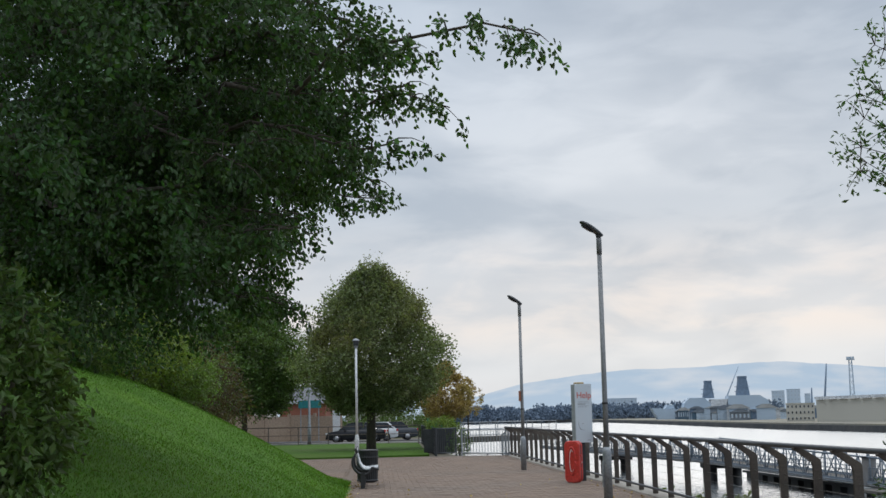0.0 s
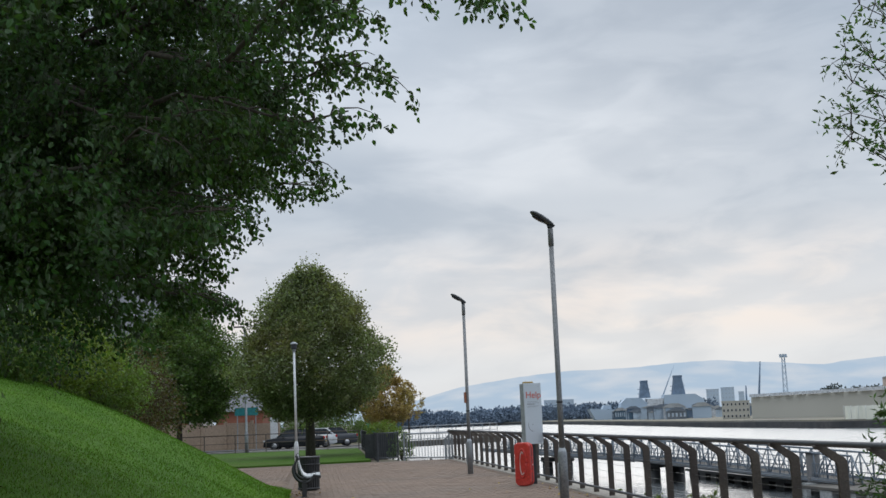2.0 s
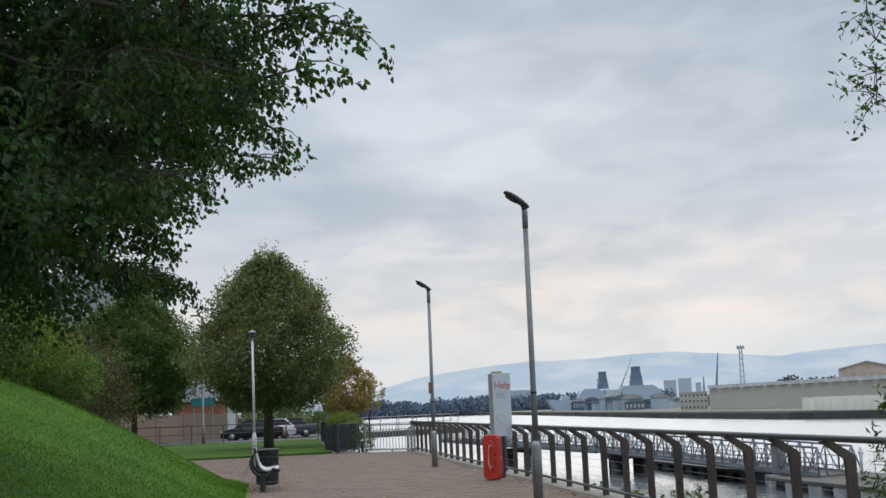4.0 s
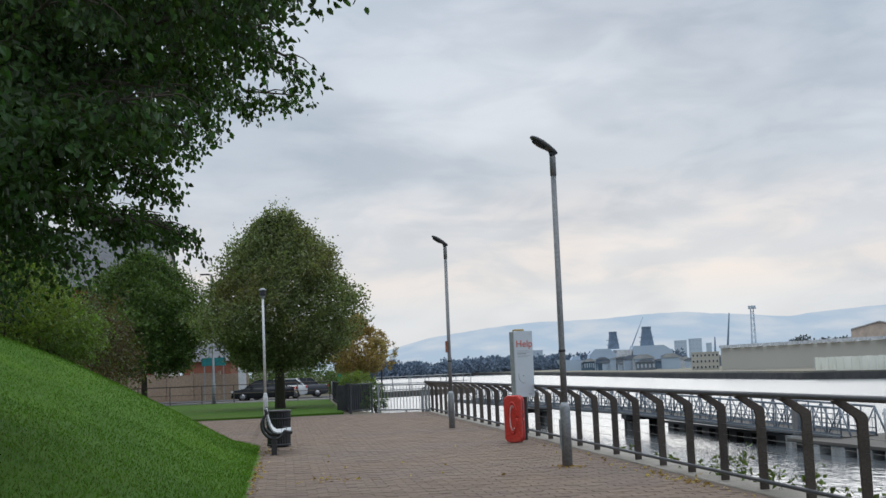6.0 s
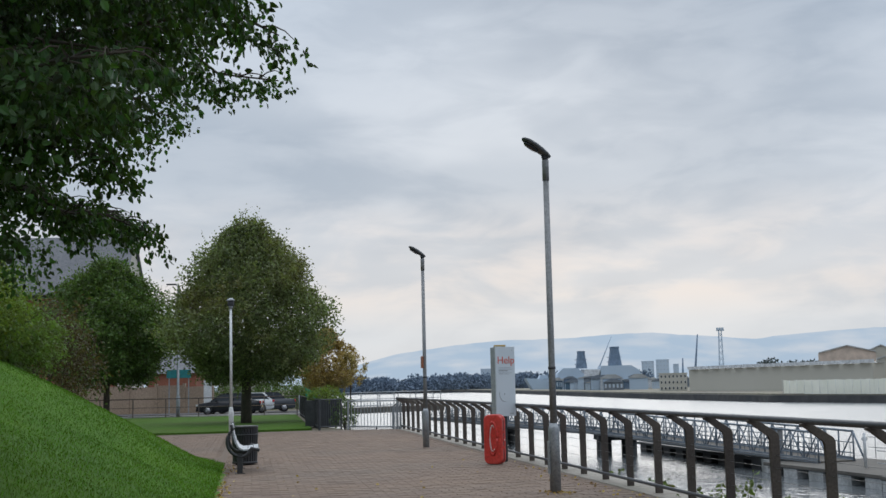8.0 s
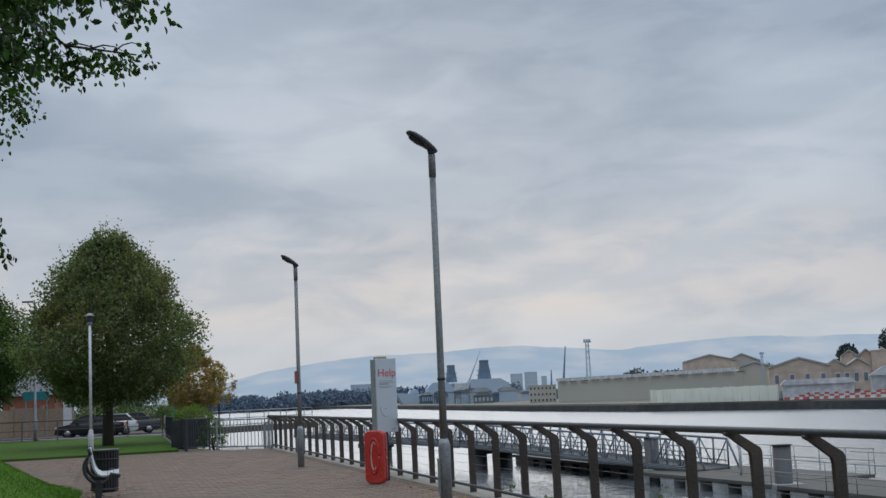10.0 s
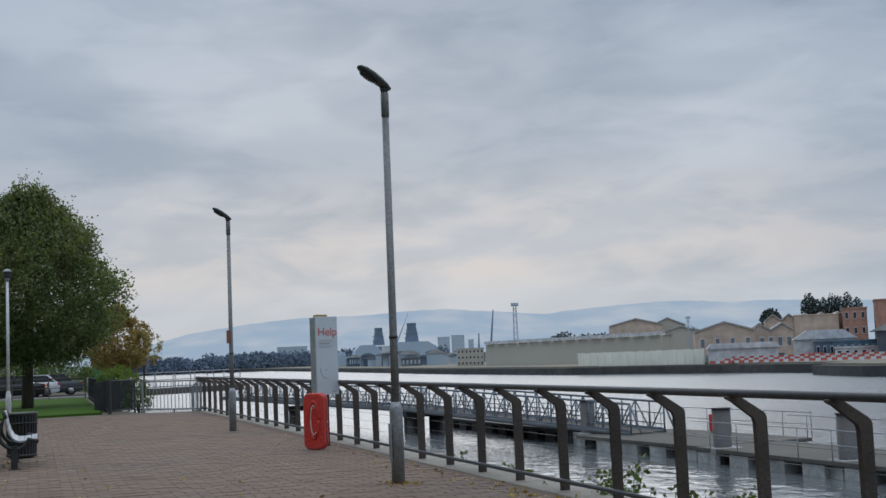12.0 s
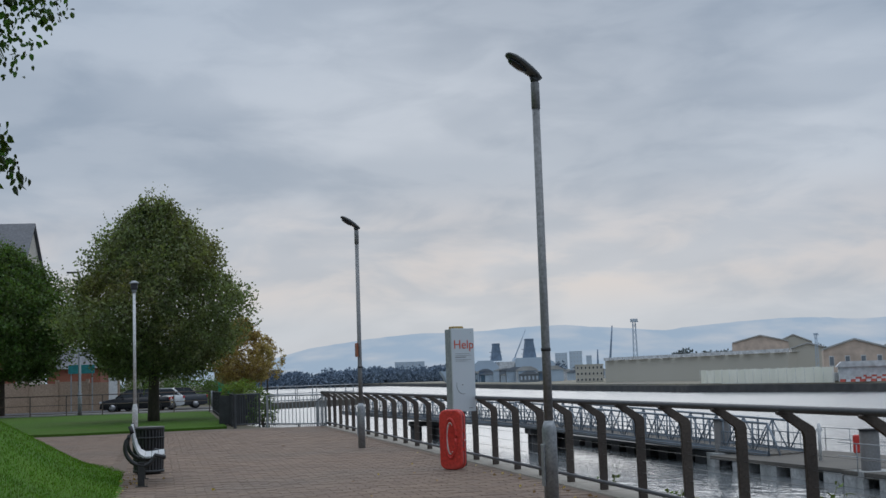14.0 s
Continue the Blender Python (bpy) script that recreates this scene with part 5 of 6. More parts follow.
# ---------------------------------------------------------------- far shore
def far_shed(corner, length_pts, height, label, mat="beige_clad", base=-1.5, strips=True, depth=26):
    """A long low shed with its front from one corner to another and a shallow roof with roof lights."""
    a, b = corner, length_pts
    m, n = oriented((*a, 0), (*b, 0))
    g = thing("shed", (0, 0, 0), label, "shed")
    g.matrix_world = m
    n = math.hypot(b[0] - a[0], b[1] - a[1])
    block("wall", g, M[mat], 0, n, 0, depth, base, height)
    bm = bmesh.new()
    prism(bm, [(-0.5, height), (depth / 2, height + 0.5), (depth + 0.5, height)], -0.4, n + 0.4, "x")
    part("roof", bm, M["far_roof"], g)
    if strips:
        k = 0
        step = n / 14
        while k < 14:
            block("roof_light", g, M["far_white"], k * step + 0.4, (k + 1) * step - 0.9, -0.75, 0.9, height + 0.05, height + 0.75)
            k += 1
    for k in range(1, 26):
        block("rib", g, M[mat], k * n / 26 - 0.04, k * n / 26 + 0.04, -0.05, -0.003, base, height - 0.05)
    return g


# front runs towards the camera, depth away from the river
far_shed((94.5, 262.0), (72.3, 336.0), 4.3, "long low beige shipyard shed with pale roof lights", depth=-30)


def facing(name, x0, x1, y, label, category):
    """A building at the bend of the river, turned to front the water: the thing and its width from the left corner."""
    az = math.atan2(x0, y)
    g = thing(name, (x0, y, 0), label, category, turn=-math.degrees(az))
    return g, 0.0, (x1 - x0) * math.cos(az)


def gable_row(x0, x1, y, base, eave, ridge, bays, mat, label, depth=20, roof="far_roof", windows=0):
    """A building whose gables face the river, side by side."""
    g, x0, x1 = facing("warehouse", x0, x1, y, label, "warehouse")
    w = (x1 - x0) / bays
    outline = [(x0, base)]
    outline += [(x1, base), (x1, eave)]
    for k in range(bays, 0, -1):
        outline += [(x0 + (k - 0.5) * w, ridge), (x0 + (k - 1) * w, eave)]
    bm = bmesh.new()
    prism(bm, outline, 0, depth, "y")
    part("wall", bm, M[mat], g)
    for k in range(bays):
        for s, e in ((x0 + k * w, x0 + (k + 0.5) * w), (x0 + (k + 1) * w, x0 + (k + 0.5) * w)):
            bm = bmesh.new()
            prism(bm, [(s, eave + 0.05), (e, ridge + 0.05), (e, ridge + 0.35), (s, eave + 0.35)], -0.4, depth + 0.2, "y")
            part("roof", bm, M[roof], g)
    for k in range(windows):
        x = x0 + (k + 0.5) * (x1 - x0) / windows
        win = block("window", g, M["far_white"], x - 0.45, x + 0.45, -0.1, 0.02, base + 0.45 * (eave - base), base + 0.8 * (eave - base))
        block("pane", win, M["far_roof_dark"], x - 0.36, x + 0.36, -0.13, -0.09, base + 0.48 * (eave - base), base + 0.77 * (eave - base))
    return g


gable_row(107.4, 122.7, 336, -1.4, 7.8, 9.6, 1, "brown_clad", "brown clad workshop with a pale ridged roof")
gable_row(119.8, 130.2, 338, -1.4, 7.5, 9.6, 1, "beige_clad", "beige workshop with a pale ridged roof")
gable_row(95.8, 102.9, 263, -1.4, 4.9, 5.9, 1, "beige_clad", "plain beige workshop behind the shed")
gable_row(90.0, 102.0, 232, -1.4, 4.1, 5.8, 1, "brown_clad", "brown gabled warehouse with a row of windows", windows=4)
gable_row(100.0, 109.0, 230, -1.4, 3.9, 5.2, 2, "brown_clad", "tan double-gabled workshop with tall windows", windows=5)
gable_row(118.5, 141.0, 262, -1.4, 6.3, 7.6, 6, "brown_clad", "long tan hall with a saw-tooth roof")


def far_block(x0, x1, y, z0, z1, mat, label, category, name="building", depth=10, windows=(0, 0), roof=None):
    g, x0, x1 = facing(name, x0, x1, y, label, category)
    block("wall", g, M[mat], x0, x1, 0, depth, z0, z1)
    cols, rows = windows
    for i in range(cols):
        for j in range(rows):
            cx, cz = x0 + (i + 0.5) * (x1 - x0) / cols, z0 + (j + 0.55) * (z1 - z0) / max(rows, 1)
            dx, dz = 0.22 * (x1 - x0) / cols, 0.24 * (z1 - z0) / max(rows, 1)
            win = block("window", g, M["far_white"], cx - dx, cx + dx, -0.09, 0.02, cz - dz, cz + dz)
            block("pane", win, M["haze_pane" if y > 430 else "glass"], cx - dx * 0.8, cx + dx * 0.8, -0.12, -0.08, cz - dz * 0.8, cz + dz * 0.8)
    if roof:
        bm = bmesh.new()
        prism(bm, [(x0 - 0.4, z1), (x1 + 0.4, z1), (x1 - roof[1], z1 + roof[0]), (x0 + roof[1], z1 + roof[0])], -0.4, depth + 0.4, "y")
        part("roof", bm, M[roof[2]], g)
    else:
        block("parapet", g, M[mat], x0 - 0.15, x1 + 0.15, -0.15, depth + 0.15, z1 - 0.02, z1 + 0.22)
    return g


far_block(67.5, 75.2, 352, -1.5, 3.4, "beige_clad", "flat beige yard office with a row of windows", "office", depth=14, windows=(7, 3))
far_block(122.5, 132.5, 256, -1.4, 7.2, "brown_clad", "plain tan warehouse wall beside the brick block", "warehouse", depth=14)
far_block(130.5, 136.0, 250, -1.4, 8.2, "far_brick", "pinkish brick factory block with windows", "factory", depth=12, windows=(3, 3))
far_block(134.5, 143.5, 244, -1.4, 9.6, "far_brick", "tall plain red brick factory block", "factory", depth=14)
far_block(82.6, 95.0, 208, -1.4, 1.0, "far_white", "low shed with a long white roof", "shed", "shed", depth=8, roof=(0.9, 0.5, "far_white"))
far_block(98.0, 109.0, 207, -1.4, 2.0, "far_white", "white gabled store with a pale roof", "store", "shed", depth=10, roof=(1.5, 2.0, "far_white"))
far_block(98.5, 109.5, 201, -1.4, 1.4, "far_blue", "dark blue two-storey cabin stack with white windows", "cabin", depth=6, windows=(9, 1))
far_block(99.5, 111.0, 196, -1.4, 0.35, "far_white", "pale site cabin with small windows", "cabin", depth=3, windows=(8, 1))


def big_hall():
    g = thing("hall", (102.6, 188.0, 0), "large dark blue hall with a pale sloping roof", "hall", turn=-29)
    block("wall", g, M["far_dark"], 0, 40, 0, 30, -1.4, 2.9)
    bm = bmesh.new()
    prism(bm, [(-1.0, 2.9), (41, 2.9), (36, 6.6), (7, 6.6)], -0.5, 30, "y")
    part("roof", bm, M["far_roof"], g, "pale grey sloping roof")
    for k in range(9):
        bm = bmesh.new()
        x = 4.0 + 3.6 * k
        prism(bm, [(x, 6.6), (x + 3.5, 6.6), (x + 1.75, 8.0)], 18, 30, "y")
        part("roof_ridge", bm, M["far_roof_dark"], g, "dark zigzag roof ridge")
    for k in range(8):
        block("door_leaf", g, M["far_blue"], 2 + 4.4 * k, 5.6 + 4.4 * k, -0.12, -0.01, -1.4, 1.8)


big_hall()


def cream_sheeting():
    g = thing("sheeting", (0, 0, 0), "long low wall of pale cream sheeting on the far quay", "sheeting")
    rr = random.Random(6)
    a, b = Vector((70.3, 244.0, 0)), Vector((81.6, 207.5, 0))
    n = 16
    bm = bmesh.new()
    cols = []
    for k in range(n * 3 + 1):
        p = a.lerp(b, k / (n * 3)) + Vector((0.15 * math.sin(k * 1.9), 0, 0))
        top = 1.12 + rr.uniform(-0.10, 0.07)
        cols.append([bm.verts.new((p.x, p.y, z)) for z in (-1.5, -0.3, top)])
    for c0, c1 in zip(cols, cols[1:]):
        for k in range(2):
            bm.faces.new((c0[k], c1[k], c1[k + 1], c0[k + 1]))
    bmesh.ops.solidify(bm, geom=bm.faces[:], thickness=0.4)
    part("sheet", bm, M["cream_sheet"], g)
    for k in range(n + 1):
        p = a.lerp(b, k / n)
        bar("pole", g, M["far_white"], [(p.x - 0.2, p.y, -1.5), (p.x - 0.2, p.y, 1.25)], 0.025, 6)


cream_sheeting()


def barriers():
    red = mesh_of("barrier", made(prism, [(-0.25, 0.0), (0.25, 0.0), (0.16, 0.42), (-0.16, 0.42)], -0.42, 0.42, "x"), M["far_red"])
    white = mesh_of("barrier", made(prism, [(-0.25, 0.0), (0.25, 0.0), (0.16, 0.42), (-0.16, 0.42)], -0.42, 0.42, "x"), M["far_white"])
    a, b = Vector((82.0, 205.0, -1.4)), Vector((100.6, 181.0, -1.4))
    n = 34
    rr = random.Random(17)
    for row in range(3):
        for k in range(n):
            p = a.lerp(b, (k + 0.5 * row) / n) + Vector((1.9 * row + rr.uniform(-0.15, 0.15), 1.2 * row, 0.30 * row))
            ob = new("traffic_barrier", white if (k + row) % 2 else red)
            ob.matrix_world = pose(p.x, p.y, p.z if not row else p.z - 0.30 * row + 0.004, 0, 0, -52 + rr.uniform(-7, 7))
            ob.scale = (1, 1, 1 + 0.7 * row)
            tagged(ob, "red plastic traffic barrier on the far quay" if not (k + row) % 2 else "white plastic traffic barrier on the far quay", "barrier", "red and white barriers on the far quay")


barriers()
for x, y, w, h, mt, lb in ((85.2, 212, 3.6, 1.5, "far_white", "white van parked in the far yard"), (90.0, 210, 3.2, 1.7, "far_red", "red container in the far yard"), (93.0, 206, 5.0, 1.3, "far_blue", "dark blue containers in the far yard"), (104.5, 192, 3.0, 1.0, "far_red", "red vehicle in the far yard"), (97.5, 199, 2.6, 1.1, "far_red", "red cabin in the far yard")):
    g = thing("container", (x, y, -1.4), lb, "container")
    block("body", g, M[mt], -w / 2, w / 2, 0, 2.4, 0.12, h, 0.08)
    for k in range(7):
        block("rib", g, M[mt], -w / 2 + (k + 0.5) * w / 7 - 0.05, -w / 2 + (k + 0.5) * w / 7 + 0.05, -0.06, 0.01, 0.15, h - 0.05)
    block("skid", g, M["rubber"], -w / 2 + 0.2, w / 2 - 0.2, 0.1, 2.2, 0.0, 0.13)


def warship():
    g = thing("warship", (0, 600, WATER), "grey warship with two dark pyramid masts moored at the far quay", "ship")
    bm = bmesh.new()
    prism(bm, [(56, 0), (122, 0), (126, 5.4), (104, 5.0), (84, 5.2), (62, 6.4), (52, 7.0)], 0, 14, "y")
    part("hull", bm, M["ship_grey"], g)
    for nm, pts, mt in (("bridge", [(67, 6.4), (80, 5.2), (80, 8.6), (77, 11.4), (70, 11.4), (67.5, 9.0)], "ship_grey"), ("hangar", [(86.5, 5.0), (108, 5.0), (107, 9.6), (103, 12.2), (88.5, 12.2)], "ship_grey"),
                        ("deckhouse", [(79.5, 5.2), (88, 5.2), (88, 10.6), (80.5, 10.6)], "far_white"), ("gun_house", [(58.5, 6.6), (63.0, 6.6), (62.4, 8.4), (59.4, 8.4)], "ship_grey")):
        bm = bmesh.new()
        prism(bm, pts, 1.5, 12.5, "y")
        part(nm, bm, M[mt], g)
    # the masts' blue holds painted distance haze
    for x0, x1, z0, z1, tw in ((76.6, 82.6, 11.2, 19.4, 1.5), (92.4, 99.4, 12.1, 21.2, 1.75)):
        bm = bmesh.new()
        c = (x0 + x1) / 2
        lo, hi = (x1 - x0) / 2 * 0.86, tw
        vs = [bm.verts.new((c + sx * r, 7 + sy * r, z)) for z, r in ((z0, lo), (z1, hi)) for sx, sy in ((-1, -1), (1, -1), (1, 1), (-1, 1))]
        for f in ((0, 3, 2, 1), (4, 5, 6, 7), (0, 1, 5, 4), (1, 2, 6, 5), (2, 3, 7, 6), (3, 0, 4, 7)):
            bm.faces.new([vs[i] for i in f])
        mast = part("mast", bm, M["ship_dark"], g, "dark pyramid mast with blue haze in its colour")
        block("mast_platform", mast, M["ship_dark"], c - tw * 1.15, c + tw * 1.15, 7 - tw * 1.15, 7 + tw * 1.15, z1 - 0.9, z1 + 0.15)
        for z in (z0 + 2.0, z0 + 4.2):
            bar("yard_arm", mast, M["ship_dark"], [(c - lo * 1.25, 7, z), (c + lo * 1.1, 7, z)], 0.16, 6)
    bar("jib", g, M["ship_grey"], [(88.5, 7, 12), (94.6, 7, 26.2)], [0.35, 0.18], 6)


warship()


def lattice_mast(x, y, z0, z1, label, head=True, w=0.9):
    g = thing("floodlight_mast", (x, y, 0), label, "mast")
    legs = [(sx * w, sy * w) for sx, sy in ((-1, -1), (1, -1), (1, 1), (-1, 1))]
    for a in legs:
        bar("leg", g, M["ship_grey"], [(a[0], a[1], z0), (a[0] * 0.55, a[1] * 0.55, z1)], 0.11 * min(1, w * 1.2), 5)
    n = 9
    for k in range(n):
        for i in range(4):
            a, b = legs[i], legs[(i + 1) % 4]
            s0, s1 = 1 - 0.45 * k / n, 1 - 0.45 * (k + 1) / n
            bar("brace", g, M["ship_grey"], [(a[0] * s0, a[1] * s0, z0 + (z1 - z0) * k / n), (b[0] * s1, b[1] * s1, z0 + (z1 - z0) * (k + 1) / n)], 0.06 * min(1, w * 1.2), 4)
    if head:
        block("head_frame", g, M["ship_grey"], -w * 1.5, w * 1.7, -0.6 * w, 0.6 * w, z1, z1 + 0.45 * w)
        for k in (-1.3, -0.2, 0.9):
            block("floodlight", g, M["ship_grey"], w * (k - 0.4), w * (k + 0.5), -0.8 * w, -0.3 * w, z1 + 0.45 * w, z1 + 1.4 * w)


lattice_mast(116.6, 480, -1, 20.0, "tall lattice floodlight mast in the shipyard")
lattice_mast(94.0, 245, -1, 7.2, "short floodlight mast with a lamp frame behind the workshop", w=0.3)
for x0, y, z0, x1, z1, lb in ((99.6, 450, 4, 101.0, 17.8, "thin dark crane jib in the shipyard"), (96.2, 455, 2, 96.4, 9.5, "dark chimney pipe in the shipyard")):
    g = thing("crane_jib", (0, y, 0), lb, "crane")
    bar("jib", g, M["ship_dark"], [(x0, 0, -1.4), (x0, 0, z0), (x1, 0, z1)], [0.5, 0.45, 0.22], 6)
    block("cab", g, M["ship_dark"], x0 - 1.2, x0 + 1.2, -1, 1, -1.4, z0)
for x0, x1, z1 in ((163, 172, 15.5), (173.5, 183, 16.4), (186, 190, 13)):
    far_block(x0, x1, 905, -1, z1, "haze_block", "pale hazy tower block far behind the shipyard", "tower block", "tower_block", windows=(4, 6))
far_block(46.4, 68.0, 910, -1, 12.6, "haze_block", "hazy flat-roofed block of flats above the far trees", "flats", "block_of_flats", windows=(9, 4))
rq = random.Random(21)
for k in range(46):
    x, y = rq.uniform(40, 110), rq.uniform(440, 590)
    x = max(x, 62 + (565 - y) * 0.03)
    w, h = rq.uniform(3, 9), rq.uniform(1.2, 3.4)
    far_block(x, x + w, y, -1.4, h, rq.choice(["haze_block", "ship_grey", "far_roof_dark", "far_white", "far_blue", "ship_dark"]), "small hazy yard building on the far shore", "building", "yard_building", depth=8, windows=(rq.choice([0, 0, 5]), 1), roof=(rq.uniform(0.6, 1.4), w * 0.3, rq.choice(["far_roof", "far_roof_dark"])))


def far_trees(name, spots, mat, label, seed, leaf, per):
    """A far belt of trees, joined: leaf clumps on trunks too far off to count."""
    rng = np.random.default_rng(seed)
    at, ax, sz = [], [], []
    for x, y, z, r, h in spots:
        n = int(per)
        u = rng.normal(size=(n, 3))
        u /= np.linalg.norm(u, axis=1, keepdims=True)
        at.append(u * (rng.random((n, 1)) ** 0.4) * (r, r, h / 2) + (x, y, z + h / 2))
        ax.append(u + rng.normal(size=(n, 3)) * 0.6)
        sz.append(rng.uniform(0.6, 1.3, n) * leaf * r)
    return tagged(part(name, leaf_mesh(name, np.concatenate(at), np.concatenate(ax), np.concatenate(sz), mat, 0.8, rng)), label, "trees", kind="stuff")


rf = random.Random(2)
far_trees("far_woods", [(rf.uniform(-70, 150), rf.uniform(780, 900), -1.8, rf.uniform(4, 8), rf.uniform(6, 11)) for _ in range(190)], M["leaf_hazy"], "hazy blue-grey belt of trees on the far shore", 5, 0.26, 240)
far_trees("far_woods", [(rf.uniform(98, 150), rf.uniform(340, 365), -0.5, rf.uniform(1.8, 3.2), rf.uniform(5.6, 8.0)) for _ in range(36)], M["leaf_far"], "dark trees behind the shipyard sheds", 6, 0.2, 900)
far_trees("far_woods", [(148 + 2.2 * k + rf.uniform(-0.6, 0.6), 300, 3, rf.uniform(1.3, 1.9), rf.uniform(9.0, 11.0)) for k in range(7)] + [(138, 300, 3, 2.6, 7), (165, 280, 3, 1.4, 8.5), (186, 290, 3, 1.6, 9)], M["leaf_far"], "row of dark upright poplars behind the warehouses", 7, 0.3, 1500)


# ---------------------------------------------------------------- river-side shrub, tree and weeds
def willow_bush(x, y, z, height, spread, label, seed, stems, leaf=0.13, lean=(-0.2, 0.0)):
    rng, rr = np.random.default_rng(seed), random.Random(seed)
    g = thing("willow_bush", (x, y, z), label, "shrub")
    pts, heads = [], []
    for k in range(stems):
        a = rr.uniform(0, 2 * math.pi)
        e = Vector((spread * math.cos(a) * rr.uniform(0.4, 1) + lean[0], spread * math.sin(a) * rr.uniform(0.4, 1) + lean[1], height * rr.uniform(0.55, 1.0)))
        bm = bmesh.new()
        line = limb(bm, (0, 0, -0.05), e, 0.022, 0.004, 0.35, rr, 8, 5)
        for p in line[3:]:
            for _ in range(3):
                q = p + Vector((rr.uniform(-0.5, 0.5), rr.uniform(-0.5, 0.5), rr.uniform(-0.15, 0.45)))
                limb(bm, p, q, 0.006, 0.002, 0.05, rr, 3, 4)
                d = (q - p)
                for t in (0.2, 0.5, 0.8, 1.0):
                    pts.append(tuple(p + d * t))
                    heads.append(tuple(d.normalized()))
        part("stem", bm, M["bark"], g)
    c, h = np.array(pts), np.array(heads)
    at, ax, sz = spray(c, h, 8, 0.18, leaf, 0.15, rng)
    part("foliage", leaf_mesh("foliage", at, ax, sz, M["leaf_willow"], 0.26, rng), None, g)


willow_bush(6.35, 16.6, -1.6, 3.5, 0.95, "bushy green willow growing on the river side of the rail", 31, 34)
willow_bush(7.4, 14.6, -1.6, 3.9, 1.2, "taller green willow growing below the quay", 32, 36)


def twig_tree():
    """The tree on the river side, whose branch ends hang into view."""
    rng, rr = np.random.default_rng(9), random.Random(9)
    g = thing("tree", (7.05, 12.7, -1.58), "slender tree with small grey-green leaves beyond the rail", "tree")
    part("trunk", made(tube, [(0, 0, -0.5), (0.1, 0.1, 2.0), (0.0, 0.0, 4.6), (-0.2, 0.0, 7.6)], [0.11, 0.09, 0.07, 0.02], 9), M["bark"], g)
    pts, heads = [], []
    for tip, z0 in (((-3.15, -0.3, 5.72), 5.0), ((-3.1, -0.2, 6.0), 5.1), ((-3.0, 0.0, 6.35), 5.4), ((-2.95, 0.3, 6.7), 5.6), ((-2.85, -0.4, 7.0), 5.8), ((-2.9, 0.4, 5.95), 5.0), ((-2.8, -0.1, 6.55), 5.5), ((1.5, 0.5, 7.0), 5.0), ((-2.7, 0.5, 7.3), 6.0)):
        bm = bmesh.new()
        line = limb(bm, (0, 0, z0 - 0.6), tip, 0.03, 0.004, -0.12, rr, 10, 5)
        for p in line[4:]:
            for _ in range(4):
                q = p + Vector((rr.uniform(-0.3, 0.15), rr.uniform(-0.3, 0.3), rr.uniform(-0.2, 0.35)))
                limb(bm, p, q, 0.006, 0.002, 0.02, rr, 3, 4)
                d = q - p
                for t in (0.3, 0.65, 1.0):
                    pts.append(tuple(p + d * t))
                    heads.append(tuple(d.normalized()))
        part("limb", bm, M["bark"], g)
    at, ax, sz = spray(np.array(pts), np.array(heads), 3, 0.12, 0.08, 0.1, rng)
    part("foliage", leaf_mesh("foliage", at, ax, sz, M["leaf_willow"], 0.42, rng), None, g)


twig_tree()


def weed(s, n, h, seed):
    rng, rr = np.random.default_rng(seed), random.Random(seed)
    p = P(n, s, -0.35)
    g = thing("weed", tuple(p), "leafy weed growing through the quay edge by the rail", "plant", "weeds along the quay edge")
    pts, heads = [], []
    for k in range(5):
        bm = bmesh.new()
        e = Vector((rr.uniform(-0.3, 0.3), rr.uniform(-0.35, 0.35), h * rr.uniform(0.4, 0.8) + 0.25))
        line = limb(bm, (0, 0, -0.1), e, 0.008, 0.003, 0.05, rr, 6, 4)
        part("stem", bm, M["leaf_weed"], g)
        for q in line[2:]:
            for _ in range(4):
                pts.append(tuple(q))
                heads.append((rr.uniform(-1, 1), rr.uniform(-1, 1), rr.uniform(-0.2, 0.8)))
    h_ = np.array(heads)
    at, ax, sz = spray(np.array(pts), h_ / np.linalg.norm(h_, axis=1, keepdims=True), 1, 0.07, 0.085, 0.2, rng)
    part("foliage", leaf_mesh("foliage", at, ax, sz, M["leaf_weed"], 0.7, rng), None, g)


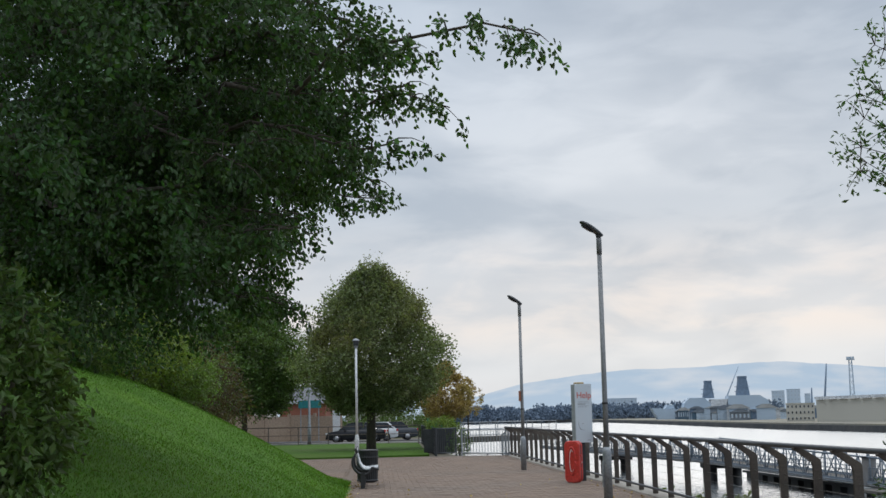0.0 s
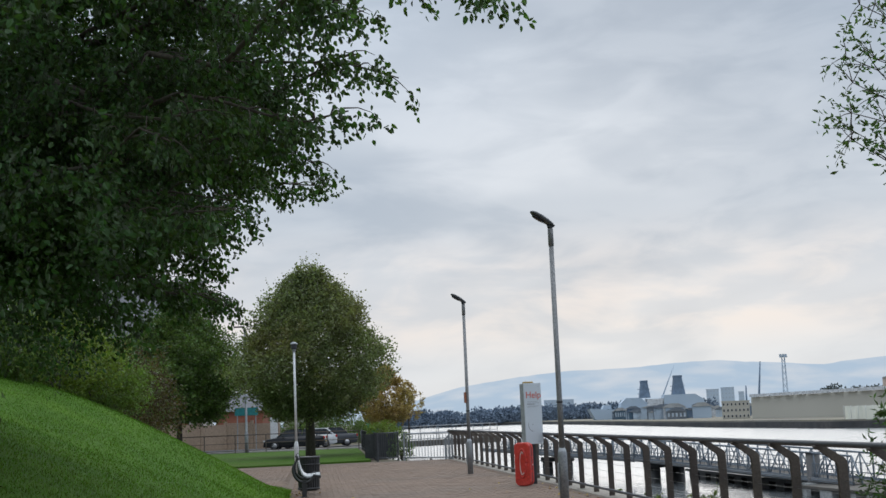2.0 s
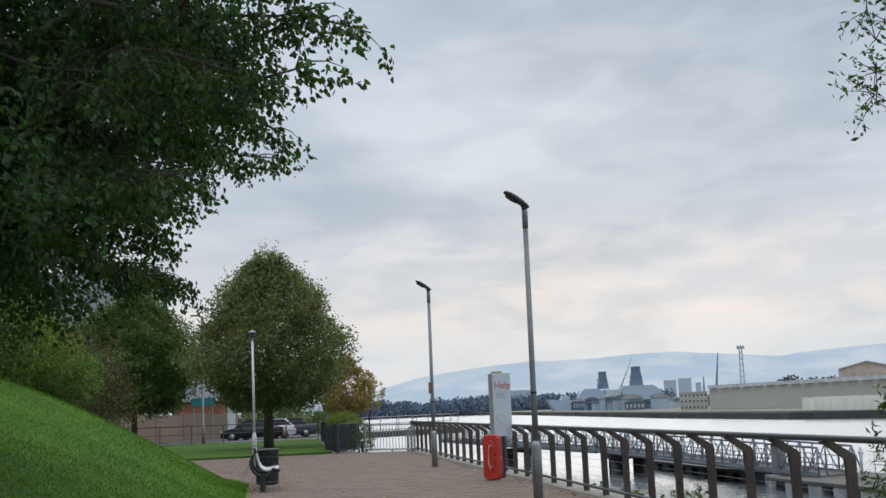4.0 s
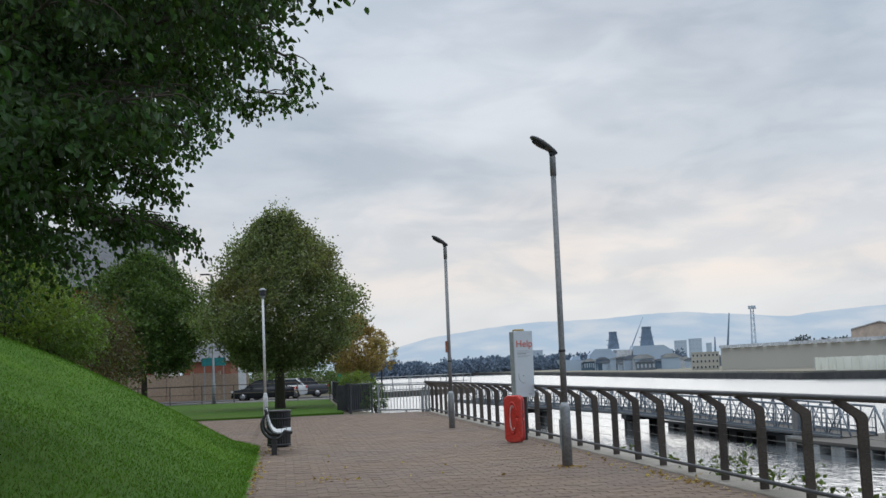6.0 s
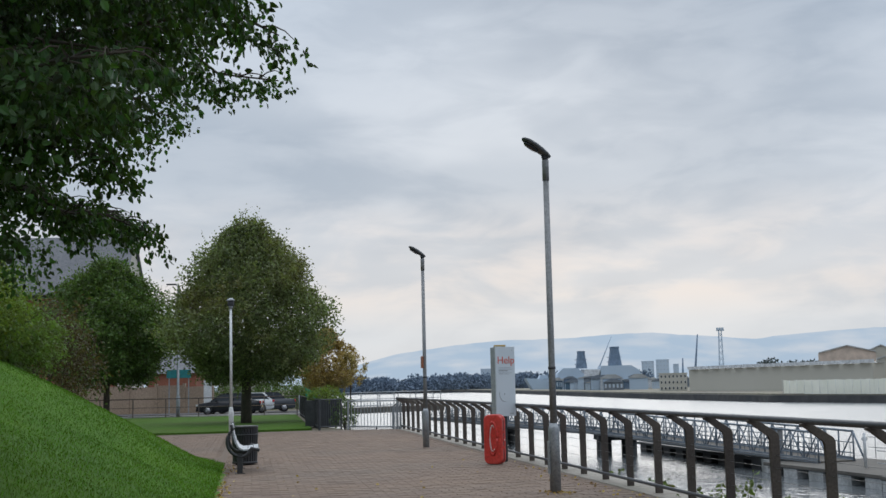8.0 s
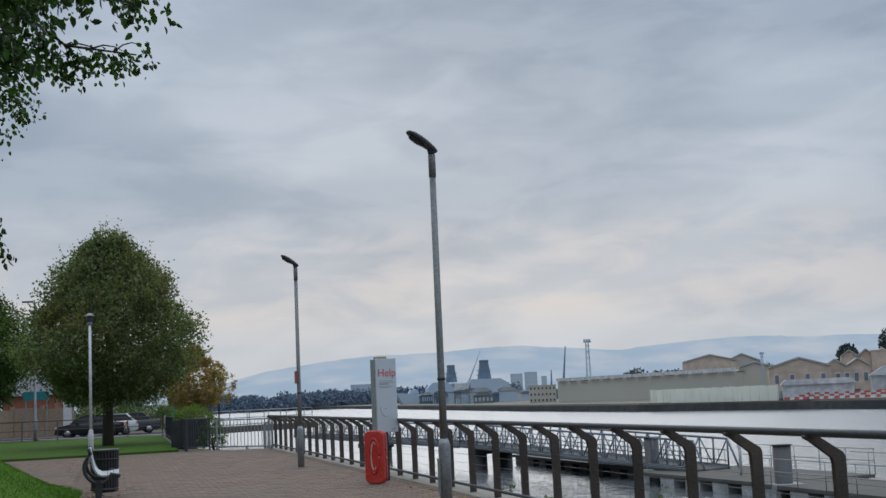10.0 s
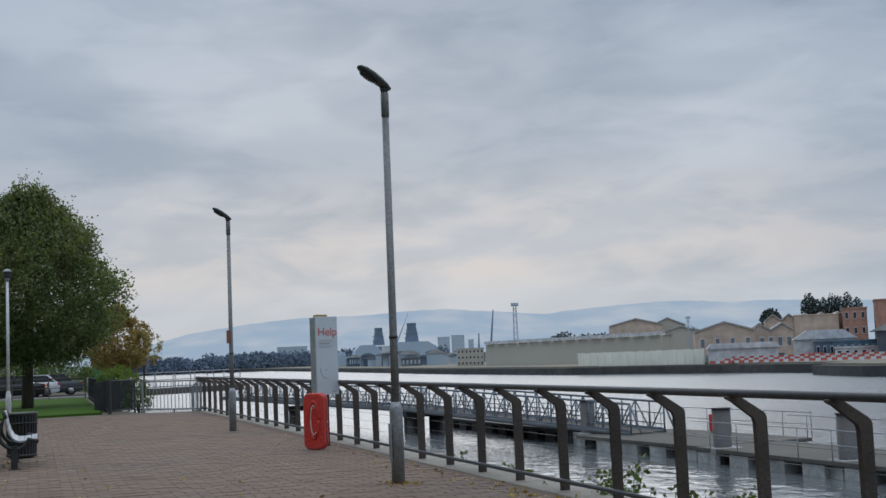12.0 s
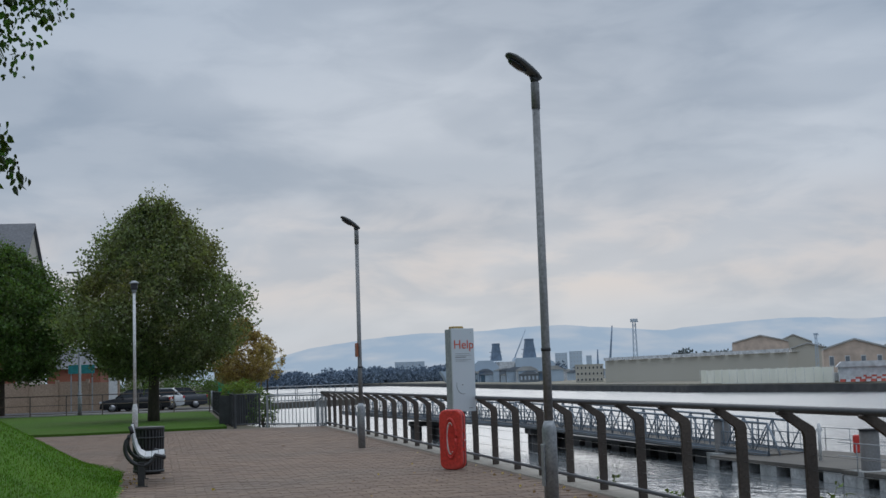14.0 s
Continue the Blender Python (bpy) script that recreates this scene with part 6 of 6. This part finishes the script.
for i, (s, n, h) in enumerate(((13.2, 0.5, 0.22), (14.6, 0.48, 0.35), (15.7, 0.5, 0.3), (16.9, 0.46, 0.42), (17.6, 0.5, 0.2), (18.6, 0.47, 0.30), (19.6, 0.5, 0.5), (20.4, 0.5, 0.4), (21.6, 0.46, 0.7), (22.2, 0.5, 0.45), (23.5, 0.5, 0.2), (25.4, 0.5, 0.22), (28.0, 0.5, 0.18))):
    weed(s, n, h, 200 + i)


def litter_leaves():
    rng = np.random.default_rng(77)
    out = []
    for n, s, sn, ss, k in ((-5.2, 24.5, 0.25, 0.3, 28), (-6.42, 27, 0.10, 5.0, 160), (-0.42, 21.5, 0.12, 0.6, 60), (-0.38, 26.5, 0.12, 3.5, 50), (-1.25, 24.5, 0.14, 0.18, 30), (-3.4, 26, 2.4, 9, 70), (-0.32, 17, 0.08, 3, 50)):
        for a, b in rng.normal(size=(k, 2)):
            n_, s_ = n + a * sn, s + b * ss
            if -6.5 < n_ < 0.1:
                out.append(tuple(P(n_, s_, 0.014)))
    at = np.array(out)
    ax = rng.normal(size=at.shape) * (1, 1, 0.12) + (0, 0, 0.1)
    return leaf_mesh("fallen_leaves", at, ax, rng.uniform(0.04, 0.085, len(at)), M["leaf_dead"], 0.7, rng)


tagged(part("fallen_leaves", litter_leaves()), "scattered yellow and brown fallen leaves on the paving", "leaves", kind="stuff")


# ---------------------------------------------------------------- single pavers of the stretch walked nearest
one = bmesh.new()
vs = [one.verts.new(p) for p in ((-0.146, -0.096, -0.03), (0.146, -0.096, -0.03), (0.146, 0.096, -0.03), (-0.146, 0.096, -0.03), (-0.142, -0.092, 0.0), (0.142, -0.092, 0.0), (0.142, 0.092, 0.0), (-0.142, 0.092, 0.0))]
for f in ((4, 5, 6, 7), (0, 1, 5, 4), (1, 2, 6, 5), (2, 3, 7, 6), (3, 0, 4, 7)):
    one.faces.new([vs[i] for i in f])
paver = mesh_of("paver", one, M["paver_piece"])
for a, b, c, d in path_grid(-4, 55.2, -6.5, -0.08):
    if NEAR_LO <= c < NEAR_HI:
        p = P((a + b) / 2, (c + d) / 2, random.uniform(-0.003, 0.003))
        part("paver", paver, None, bed).matrix_local = pose(p.x, p.y, p.z, 0, 0, TURN)
